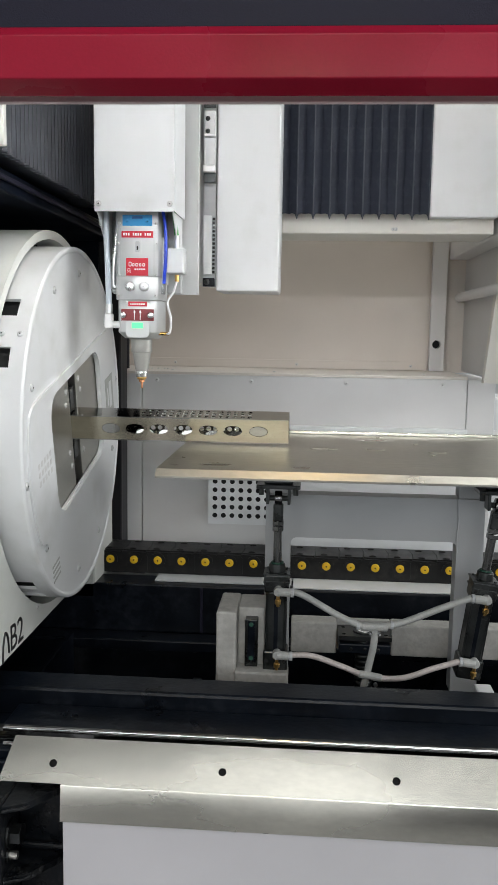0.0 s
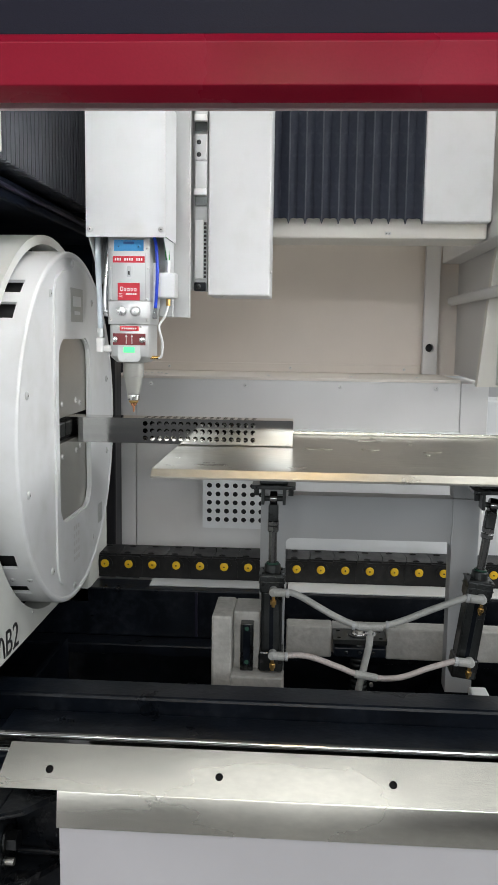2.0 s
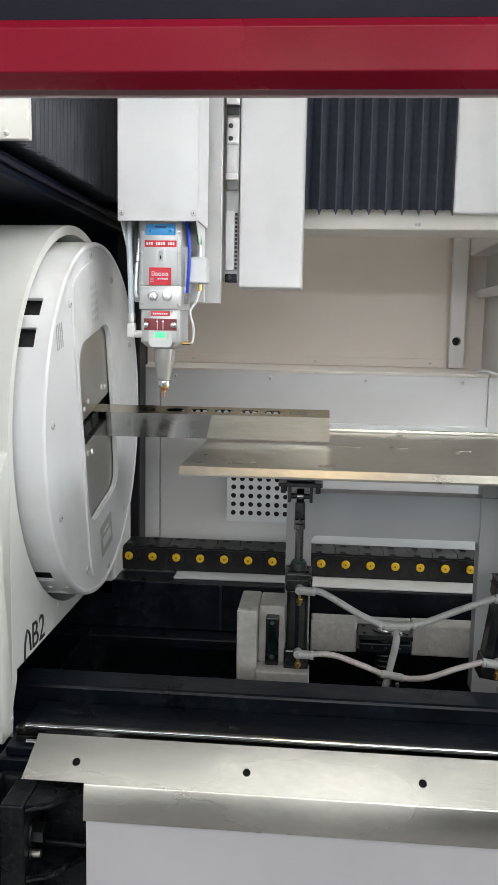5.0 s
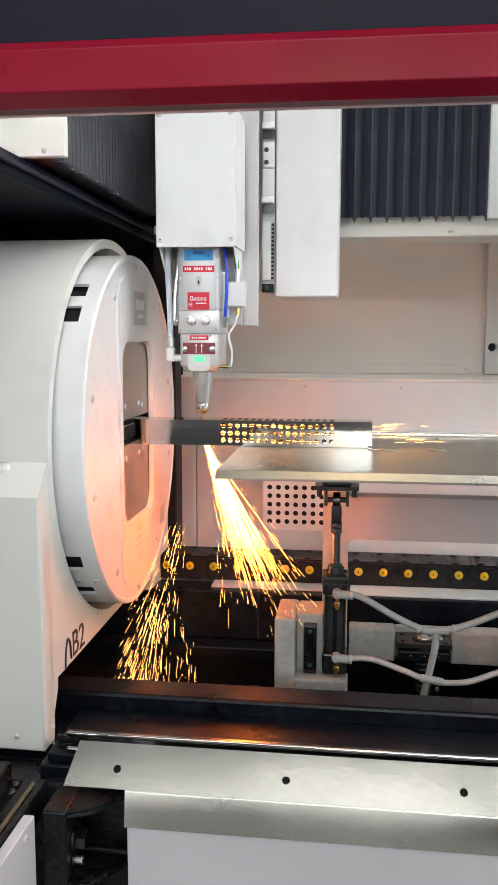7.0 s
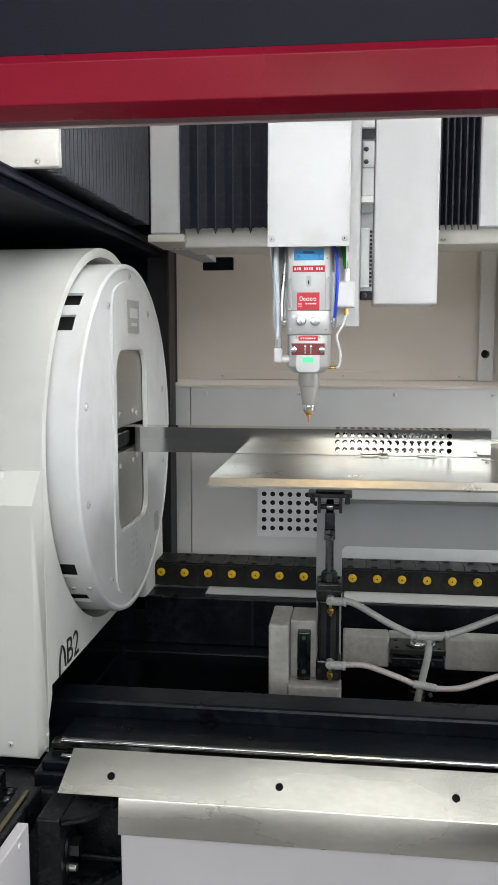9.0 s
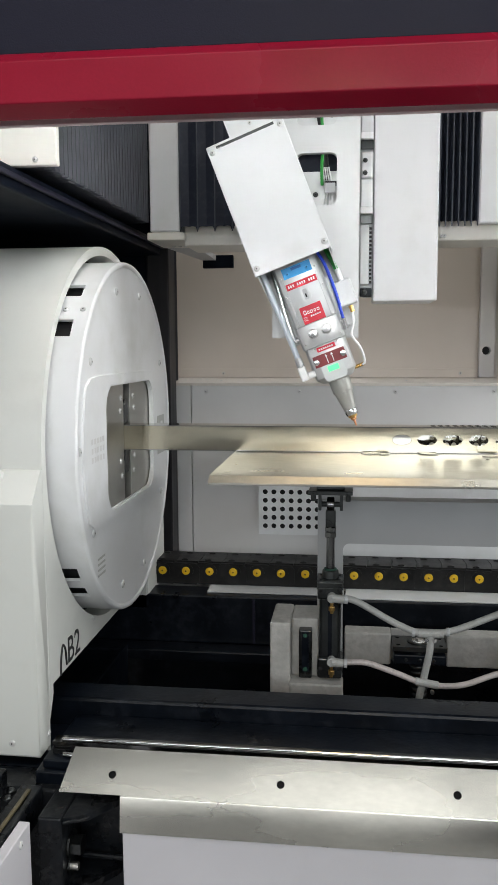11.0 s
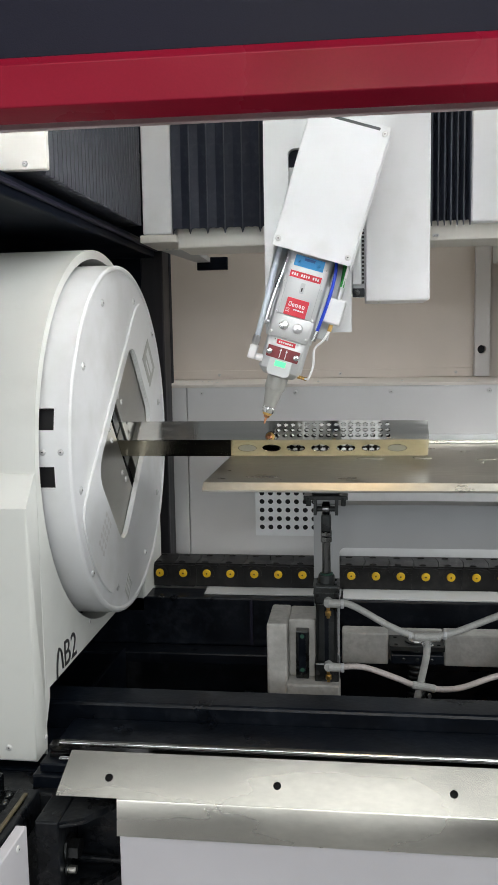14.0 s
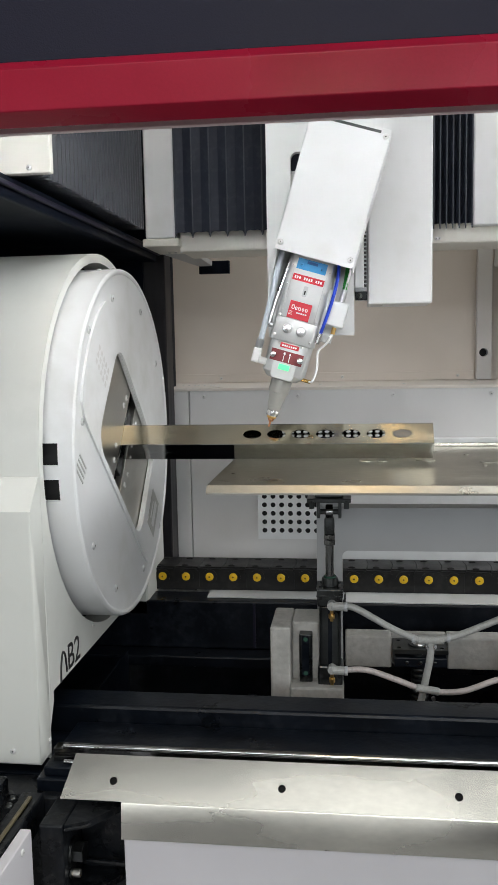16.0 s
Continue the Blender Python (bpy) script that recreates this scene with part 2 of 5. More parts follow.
def rounded(w, h, r, n=5, cx=0.0, cy=0.0):
    """The outline of a rectangle with round corners."""
    r = min(r, w / 2 - 1e-5, h / 2 - 1e-5)
    out = []
    for sx, sy, a0 in ((1, 1, 0), (-1, 1, 90), (-1, -1, 180), (1, -1, 270)):
        for k in range(n + 1):
            a = radians(a0 + 90 * k / n)
            out.append((cx + sx * (w / 2 - r) + r * math.cos(a), cy + sy * (h / 2 - r) + r * math.sin(a)))
    return out


def circle(cx, cy, r, n=16, ry=None):
    return [(cx + r * math.cos(2 * math.pi * k / n), cy + (ry or r) * math.sin(2 * math.pi * k / n)) for k in range(n)]


def plate(outline, holes, thick, m, bm=None):
    """A flat sheet with holes through it: drawn in its own u, v plane, thick along w, then laid by m."""
    own = bmesh.new()
    edges = []
    for loop in [outline, *holes]:
        vs = [own.verts.new((u, v, 0)) for u, v in loop]
        edges += [own.edges.new((vs[i], vs[(i + 1) % len(vs)])) for i in range(len(vs))]
    bmesh.ops.triangle_fill(own, use_beauty=True, use_dissolve=False, edges=edges)
    got = bmesh.ops.extrude_face_region(own, geom=own.faces[:])
    bmesh.ops.translate(own, verts=[v for v in got["geom"] if isinstance(v, bmesh.types.BMVert)], vec=(0, 0, thick))
    bmesh.ops.recalc_face_normals(own, faces=own.faces)
    own.transform(m)
    if bm is None:
        return own
    me = bpy.data.meshes.new("join")
    own.to_mesh(me)
    own.free()
    bm.from_mesh(me)
    bpy.data.meshes.remove(me)
    return bm


FRONT = Matrix(((1, 0, 0, 0), (0, 0, 1, 0), (0, 1, 0, 0), (0, 0, 0, 1)))  # u to x, v to z, w to +y
SIDE = Matrix(((0, 0, 1, 0), (1, 0, 0, 0), (0, 1, 0, 0), (0, 0, 0, 1)))  # u to y, v to z, w to +x
FLAT = Matrix.Identity(4)


def at(x, y, z):
    return Matrix.Translation((x, y, z))


def thing(name, label, category, m=None, group="", kind=""):
    ob = new(name)
    ob.empty_display_size = 0.02
    if m is not None:
        ob.matrix_basis = m
    return tagged(ob, label, category, group, kind)


SHARED = {}


def screw(parent, x, y, z, way, r=0.0035, material=None, name="screw"):
    """A round-headed socket screw, its head looking along way."""
    key = ("screw", round(r, 5), (material or SCREW).name)
    if key not in SHARED:
        bm = bmesh.new()
        rings = [[bm.verts.new((k * r * math.cos(a), k * r * math.sin(a), h)) for a in [2 * math.pi * i / 12 for i in range(12)]] for k, h in ((1.0, -0.001), (1.0, 0.10 * r), (0.86, 0.30 * r), (0.58, 0.42 * r), (0.24, 0.45 * r))]
        for lo, hi in zip(rings, rings[1:]):
            for i in range(12):
                bm.faces.new((lo[i], lo[(i + 1) % 12], hi[(i + 1) % 12], hi[i])).smooth = True
        bm.faces.new(rings[-1]).material_index = 1
        me = bpy.data.meshes.new(name)
        bm.to_mesh(me)
        bm.free()
        me.materials.append(material or SCREW)
        me.materials.append(RECESSBLACK)
        SHARED[key] = me
    ob = new(name, SHARED[key])
    ob.parent = parent
    ob.matrix_basis = Matrix.Translation((x, y, z)) @ Vector(way).to_track_quat("Z", "Y").to_matrix().to_4x4()
    return ob


def lettering(body, size, m, parent, material, depth=0.0004, name="lettering"):
    cu = bpy.data.curves.new(name, "FONT")
    cu.body, cu.size, cu.extrude, cu.align_x, cu.align_y = body, size, depth, "CENTER", "CENTER"
    tmp = new(name, cu)
    dg = bpy.context.evaluated_depsgraph_get()
    me = bpy.data.meshes.new_from_object(tmp.evaluated_get(dg))
    bpy.data.objects.remove(tmp)
    me.materials.clear()
    me.materials.append(material)
    ob = new(name, me)
    ob.parent = parent
    ob.matrix_basis = m
    return ob

# ---- hall round the machine ----


def slab(name, x0, x1, y0, y1, z0, z1, material, label, category, bevel=0.0, kind="structure"):
    return tagged(part(name, box(x0, x1, y0, y1, z0, z1, bevel), material), label, category, kind=kind)


slab("floor", -4, 4, -4, 6, -0.1, 0, CONCRETE, "grey concrete hall floor under the machine", "floor")
slab("wall_south", -4, 4, -4.1, -4, 0, 4, WALLGREY, "plain mid grey hall wall", "wall")
slab("wall_north", -4, 4, 6, 6.1, 0, 4, HALL, "plain pale grey hall wall", "wall")
slab("wall_west", -4.1, -4, -4, 6, 0, 4, HALL, "plain pale grey hall wall", "wall")
slab("wall_east", 4, 4.1, -4, 6, 0, 4, HALL, "plain pale grey hall wall", "wall")
slab("ceiling", -4, 4, -4, 6, 4, 4.1, HALL, "plain pale grey hall ceiling", "ceiling")

# ---- cabinet of the machine ----


def back_cabinet():
    t = thing("wall_back", "pale beige sheet metal back wall of the cabinet", "wall", kind="structure")
    part("wall_panel", box(-0.66, 0.62, 2.85, 2.87, 1.2, 2.3, 0.001), BEIGE, t)
    part("lower_flange", box(-0.66, 0.35, 2.838, 2.85, 1.205, 1.232, 0.001), BEIGE, t)
    part("ledge", box(-0.66, 0.418, 2.497, 2.85, 1.196, 1.204, 0.001), BEIGE, t)
    part("lower_panel", box(-0.49, 0.418, 2.50, 2.52, 0.62, 1.196, 0.002), GREYWHITE, t)
    # added panel; whiter paint stands in for stronger light behind the chain
    part("added_panel", box(-0.07, 0.418, 2.470, 2.496, 0.70, 1.06, 0.002), WHITE, t, "added panel behind the chain, whitened in place of light")
    part("corner_strip", box(-0.55, -0.493, 2.50, 2.52, 0.62, 1.196, 0.002), GREYWHITE, t)
    for x in (-0.448, -0.18, 0.085, 0.35):
        screw(t, x, 2.4985, 1.18, (0, -1, 0), 0.006)
    for x in (-0.42, -0.12, 0.12, 0.31):
        screw(t, x, 2.60, 1.204, (0, 0, 1), 0.005)
    for k in range(7):
        screw(t, -0.54 + k * 0.016 + (k % 3) * 0.003, 2.66, 1.204, (0, 0, 1), 0.004)
    for x in (-0.45, -0.06, 0.30):
        screw(t, x, 2.838, 1.218, (0, -1, 0), 0.005)


back_cabinet()


def right_side():
    t = thing("wall_right", "pale grey side frame of the cabinet with struts", "wall", kind="structure")
    part("side_panel", box(0.46, 0.475, 2.02, 2.85, 1.205, 2.3, 0.001), GREYWHITE, t)
    hole = circle(0.0, 1.288, 0.013, 20)
    part("post", plate([(-0.020, 1.206), (0.024, 1.206), (0.024, 2.25), (-0.020, 2.25)], [hole], 0.03, at(0.372, 2.80, 0) @ FRONT), GREYWHITE, t, "upright square post with a round hole")
    # dark sheet put behind the round hole in place of shade
    part("post_hole_shade", box(0.356, 0.392, 2.831, 2.837, 1.233, 2.2, 0), RECESSBLACK, t)
    part("lower_cheek", box(0.4185, 0.494, 2.498, 2.518, 0.62, 1.196, 0.002), GREYWHITE, t, "pale lower corner panel")
    part("lower_top", box(0.4185, 0.494, 2.5185, 2.85, 1.188, 1.1955, 0.001), GREYWHITE, t)
    part("strut", box(0.40, 0.458, 2.05, 2.80, 1.545, 1.60, 0.004), GREYWHITE, t, at=Matrix.Identity(4))
    bar = part("bar", rod((0.435, 2.05, 1.432), (0.435, 2.80, 1.432), 0.014, seg=16), GREYWHITE, t, "round grey cross bar")
    smooth(bar)
    outline = [(-0.055, -0.20), (0.10, -0.20), (0.10, 0.19), (-0.015, 0.19), (-0.03, 0.08)]
    part("bracket", plate(outline, [], 0.03, at(0.470, 2.27, 1.40) @ FRONT), WARMWHITE, t, "white folded bracket")


right_side()


def outside_box():
    t = thing("control_box", "white control box with a small data label beyond the frame", "box")
    part("body", box(0.525, 1.0, 2.75, 2.95, 0.0, 1.13, 0.004), WHITE, t)
    part("data_label", box(0.535, 0.625, 2.747, 2.75, 0.914, 1.03, 0), PRINT, t)
    for k in range(5):
        part("print_line", box(0.543, 0.612, 2.7455, 2.747, 0.930 + k * 0.017, 0.935 + k * 0.017, 0), LOGOGREY, t)


outside_box()


def dark_side():
    t = thing("wall_left", "dark blue-black inner wall behind the chuck", "wall", kind="structure")
    part("wall_panel", box(-1.8, -0.56, 2.62, 2.65, 0.0, 2.3, 0.0), DARK, t)
    part("far_side", box(-1.82, -1.8, 1.1, 2.65, 0.0, 2.3, 0.0), DARK, t)
    part("post", box(-0.585, -0.525, 2.38, 2.46, 0.60, 1.58, 0.004), POSTBROWN, t, "dark brown upright post")
    part("roof_panel", box(-1.8, -0.53, 1.20, 2.62, 1.76, 1.78, 0.0), DARK, t)


dark_side()


def bridge():
    """The fixed cross-beam that carries the bellows and the head."""
    t = thing("gantry_beam", "pale cross beam with white end covers", "beam")
    part("underside", box(-0.43, 0.392, 2.13, 2.29, 1.545, 1.70, 0.004), WARMWHITE, t)
    part("upper_body", box(-0.43, 0.392, 2.15, 2.29, 1.702, 2.15, 0.004), WARMWHITE, t)
    part("end_cover", box(-0.505, -0.434, 2.10, 2.26, 1.575, 2.1, 0.004), WHITE, t)
    part("foot_plate", box(-0.512, -0.425, 2.098, 2.27, 1.556, 1.574, 0.003), WARMWHITE, t)
    # grey in place of the plate's pale coat stands in for shade
    part("foot_arm", plate([(-0.505, 2.272), (-0.425, 2.272), (-0.435, 2.618), (-0.475, 2.618)], [], 0.014, at(0, 0, 1.557)), FRAMEGREY, t, "tapered support arm greyed for its shaded underside")
    part("end_cover", box(0.242, 0.395, 2.10, 2.28, 1.579, 2.1, 0.004), WHITE, t)
    part("guide_strip", box(-0.40, 0.235, 2.122, 2.129, 1.60, 1.63, 0.001), TOPDARK, t, "dark guide strip behind the bellows")
    for x in (-0.47, -0.455, -0.44):
        screw(t, x, 2.20, 1.5515, (0, 0, -1), 0.004)
    for x in (0.165, 0.172):
        screw(t, x, 2.129, 1.556, (0, -1, 0), 0.004)
    part("black_bracket", box(-0.475, -0.385, 2.620, 2.64, 1.535, 1.572, 0.002), DARK, t)


bridge()


def side_bellows():
    """Finely ribbed bellows along the side carriage."""
    t = thing("side_bellows", "black finely pleated bellows along the side rail", "bellows")
    n, y0, y1 = 32, 1.416, 2.09
    step = (y1 - y0) / n
    bm = bmesh.new()
    vs = [bm.verts.new((x, y, z)) for z in (1.594, 2.1) for x, y in ((-0.80, 0), (-0.518, 0), (-0.503, step * 0.38), (-0.503, step * 0.52), (-0.518, step * 0.98), (-0.80, step * 0.98))]
    for i in range(6):
        j = (i + 1) % 6
        bm.faces.new((vs[i], vs[j], vs[j + 6], vs[i + 6]))
    bm.faces.new(vs[:6][::-1])
    bm.faces.new(vs[6:])
    first = part("pleat", bm, SIDEBELLOW, t, at=at(0, y0, 0))
    for k in range(1, n):
        ob = new("pleat", first.data)
        ob.parent, ob.matrix_basis = t, at(0, y0 + step * k, 0)
    b = thing("side_end_cover", "white sheet metal end cover with one screw", "cover")
    part("body", box(-0.95, -0.476, 1.40, 1.414, 1.587, 2.1, 0.002), WARMWHITE, b)
    screw(b, -0.51, 1.40, 1.596, (0, -1, 0), 0.0045)
    r = thing("side_rail_beam", "black beam under the side bellows", "beam")
    part("body", box(-0.90, -0.540, 1.20, 2.36, 1.548, 1.585, 0.004), DARK, r)
    part("lip", box(-0.539, -0.530, 1.20, 2.36, 1.564, 1.572, 0.002), TOPDARK, r)


side_bellows()


def front_beam():
    t = thing("door_header", "glossy red painted header beam with a charcoal panel above", "beam", at(0, 1.04, -0.0065) @ pose(0, 0, 0, 0, 0, 0.7) @ at(0, -1.04, 0))
    prof = [(1.060, 1.5695), (1.110, 1.5835), (1.110, 1.6347), (1.046, 1.6347), (1.036, 1.6237), (1.035, 1.5806)]
    bm = bmesh.new()
    a = [bm.verts.new((-1.2, y, z)) for y, z in prof]
    b = [bm.verts.new((1.2, y, z)) for y, z in prof]
    for i in range(len(prof)):
        j = (i + 1) % len(prof)
        bm.faces.new((a[i], a[j], b[j], b[i]))
    bm.faces.new(a[::-1])
    bm.faces.new(b)
    bmesh.ops.bevel(bm, geom=[e for e in bm.edges if abs(e.verts[0].co.x - e.verts[1].co.x) > 1], offset=0.0012, segments=2, affect="EDGES", profile=0.5)
    part("beam", bm, RED, t)
    part("lower_lip", box(-1.2, 1.2, 1.1115, 1.122, 1.577, 1.591, 0.001), LIP, t, "lower lip with a reflection in its pink")
    part("upper_panel", box(-1.2, 1.2, 1.054, 1.09, 1.6357, 1.98, 0.002), TOPDARK, t, "charcoal painted upper panel")


front_beam()


def led_bar():
    """A slim bar of white lamps behind the header, which looks down into the machine."""
    t = thing("led_bar", "slim aluminium lamp bar with a row of lit white dots", "lamp", at(0.05, 1.150, 1.700) @ pose(0, 0, 0, 76))
    part("housing", box(-0.620, 0.620, -0.016, 0.016, 0.001, 0.014, 0.002), ALU, t)
    part("hanger", box(-0.02, 0.02, -0.05, -0.0165, 0.004, 0.010, 0.001), ALU, t)
    for k in range(88):
        part("led_dot", box(-0.6090 + 0.0139 * k, -0.6005 + 0.0139 * k, -0.0042, 0.0042, -0.0015, 0.0008, 0.0), LEDSTRIP, t)


led_bar()


def machine_bed():
    t = thing("machine_bed", "black painted welded steel bed with open scrap pit", "machine bed")
    part("front_beam", box(-1.8, 1.2, 1.525, 1.595, 0.50, 0.690, 0.006), BLACK, t)
    part("front_ledge", box(-0.515, 1.2, 1.322, 1.524, 0.45, 0.660, 0.003), BLACK, t)
    part("rail_base", box(-0.505, 1.2, 1.330, 1.390, 0.661, 0.675, 0.002), BLACK, t)
    part("left_ledge", box(-1.8, -0.516, 1.375, 1.524, 0.45, 0.640, 0.003), BLACK, t)
    part("rear_beam", box(-1.8, 1.2, 2.10, 2.18, 0.585, 0.705, 0.004), BLACK, t)
    part("rear_shelf", box(-1.8, 1.2, 2.18, 2.50, 0.685, 0.698, 0.002), GREYWHITE, t, "pale tray under the cable chain")
    # white right and grey left stand in for uneven light on the edge
    part("tray_lip", box(-0.045, 1.2, 2.106, 2.184, 0.7055, 0.709, 0.001), WHITE, t, "tray edge, whitened where more light falls")
    part("tray_lip", box(-0.385, -0.049, 2.125, 2.184, 0.7055, 0.709, 0.001), FRAMEGREY, t)
    part("rear_lower_flange", box(-1.8, 1.2, 2.04, 2.10, 0.56, 0.586, 0.003), BLACK, t)
    part("pit_back", box(-1.8, 1.2, 2.12, 2.14, 0.10, 0.584, 0.0), BLACK, t)
    part("pit_floor", box(-1.8, 1.2, 1.53, 2.12, 0.28, 0.30, 0.0), BLACK, t)
    part("cross_plate", box(-0.70, -0.57, 1.596, 2.10, 0.555, 0.580, 0.003), BLACK, t)
    part("cross_rib", box(-0.575, -0.565, 1.60, 2.04, 0.40, 0.60, 0.001), BLACK, t)
    part("pit_rib", box(-0.285, -0.262, 1.62, 2.10, 0.44, 0.475, 0.004), BLACK, t)
    part("weld_plate", box(-0.268, -0.262, 2.094, 2.0995, 0.59, 0.70, 0.0), TOPDARK, t)
    for x in (-0.18, -0.16):
        screw(t, x, 2.035, 0.574, (0, -1, 0), 0.004, GUNMETAL)


machine_bed()


def linear_rail():
    t = thing("linear_rail", "polished steel linear guide rail on the bed front", "rail")
    prof = [(-0.011, 0), (0.011, 0), (0.011, 0.009), (0.007, 0.013), (0.007, 0.016), (0.011, 0.020), (0.011, 0.028), (-0.011, 0.028), (-0.011, 0.020), (-0.007, 0.016), (-0.007, 0.013), (-0.011, 0.009)]
    bm = bmesh.new()
    a = [bm.verts.new((-0.495, 1.36 + y, 0.676 + z * 0.72)) for y, z in prof]
    b = [bm.verts.new((1.2, 1.36 + y, 0.676 + z * 0.72)) for y, z in prof]
    for i in range(len(prof)):
        j = (i + 1) % len(prof)
        bm.faces.new((a[i], a[j], b[j], b[i]))
    bm.faces.new(a[::-1])
    bm.faces.new(b)
    part("rail", bm, DARKCHROME, t)
    smooth(part("cover_rod", rod((-0.475, 1.341, 0.6795), (1.2, 1.341, 0.6795), 0.0040, seg=24), RODSTEEL, t, "bright round rod"))
    smooth(part("scale_rod", rod((-0.48, 1.3545, 0.6985), (1.2, 1.3545, 0.6985), 0.0030, seg=24), RODSTEEL, t))


linear_rail()


def front_cover():
    t = thing("front_cover", "bent brushed stainless cover with round bolt holes", "cover")
    # the upper sheet leans back at 45 degrees, the lower flange stands almost upright
    lean = at(0, 1.28, 0.685) @ pose(0, 0, 0, 45)
    holes = [circle(-0.378 + 0.25 * k, 0.0, 0.0058, 20) for k in range(6)]
    outline = [(-0.443, 0.038), (-0.454, -0.0285), (-0.361, -0.0285), (-0.361, -0.0295), (1.2, -0.0295), (1.2, 0.038)]
    part("top_sheet", plate(outline, holes, 0.002, lean @ at(0, 0, -0.002)), STEEL, t)
    # dark sheet stands in for the shade behind the bolt holes
    part("hole_backing", plate([(-0.40, -0.015), (1.2, -0.015), (1.2, 0.02), (-0.40, 0.02)], [], 0.003, lean @ at(0, 0, -0.014)), RECESSBLACK, t)
    bm = bmesh.new()
    prof = [(1.2588, 0.6638), (1.2580, 0.6622), (1.2520, 0.6110), (1.2540, 0.6110), (1.2598, 0.6615), (1.2604, 0.6625)]
    a = [bm.verts.new((-0.361, y, z)) for y, z in prof]
    b = [bm.verts.new((1.2, y, z)) for y, z in prof]
    for i in range(len(prof)):
        j = (i + 1) % len(prof)
        bm.faces.new((a[i], a[j], b[j], b[i]))
    bm.faces.new(a[::-1])
    bm.faces.new(b)
    smooth(part("folded_front", bm, STEEL, t), 40)
    part("lower_panel", box(-0.358, 1.2, 1.2552, 1.270, 0.10, 0.615, 0.002), DIMLILAC, t, "white painted lower front panel")
    q = thing("side_cover", "white painted side cover with a round-headed screw", "cover")
    part("sheet", box(-0.494, -0.4775, 0.80, 1.207, 0.10, 0.648, 0.002), DIMLILAC, q)
    for y, z in ((1.172, 0.634), (0.95, 0.634)):
        screw(q, -0.4775, y, z, (1, 0, 0), 0.0055)


front_cover()


def lower_left_frame():
    t = thing("leg_frame", "black cast bracket with bolts under the bed", "frame")
    part("column", box(-0.62, -0.425, 1.305, 1.37, 0.0, 0.640, 0.004), OILBLACK, t)
    part("post", box(-0.4735, -0.438, 1.222, 1.304, 0.0, 0.645, 0.003), OILBLACK, t, "black square post")
    part("back_web", box(-0.437, -0.33, 1.30, 1.32, 0.30, 0.66, 0.002), OILBLACK, t)
    for z in (0.634, 0.525):
        part("gusset", plate([(-0.437, 1.299), (-0.366, 1.299), (-0.370, 1.285), (-0.405, 1.240), (-0.437, 1.226)], [], 0.010, at(0, 0, z)), OILBLACK, t)
        part("weld_bead", sweep([(-0.436, 1.2235, z + 0.004), (-0.425, 1.2285, z + 0.005), (-0.412, 1.2345, z + 0.004), (-0.402, 1.242, z + 0.005)], 0.0022, 6), OILBLACK, t)
    bolt = part("bolt", rod((-0.437, 1.258, 0.585), (-0.418, 1.258, 0.585), 0.0155, seg=6, bevel=0.001), GUNMETAL, t, "hexagon bolt head")
    part("washer", rod((-0.437, 1.258, 0.585), (-0.4335, 1.258, 0.585), 0.021, seg=18), GUNMETAL, bolt)
    nut = part("bolt", rod((-0.437, 1.250, 0.556), (-0.423, 1.250, 0.556), 0.0062, seg=14, bevel=0.001), JAW, t)
    part("washer", rod((-0.437, 1.250, 0.556), (-0.4345, 1.250, 0.556), 0.011, seg=18), GUNMETAL, nut)
    part("stay_rod", rod((-0.437, 1.285, 0.553), (-0.34, 1.285, 0.550), 0.004, seg=10), OILBLACK, t)
    part("rail_bed", box(-0.530, -0.4955, 0.80, 1.304, 0.60, 0.648, 0.003), OILBLACK, t)
    part("rail_strip", box(-0.513, -0.507, 0.85, 1.285, 0.6485, 0.652, 0.001), BROWN, t, "oily brown strip")
    part("foot_gusset", plate([(1.10, 0.655), (1.26, 0.655), (1.255, 0.668), (1.16, 0.74), (1.10, 0.745)], [], 0.008, at(-0.548, 0, 0) @ SIDE), OILBLACK, t)
    part("clamp", box(-0.62, -0.549, 1.262, 1.302, 0.642, 0.675, 0.006), OILBLACK, t)
    for x, y in ((-0.538, 1.283), (-0.535, 1.262)):
        screw(t, x, y, 0.648, (0, 0, 1), 0.007, GUNMETAL)


lower_left_frame()


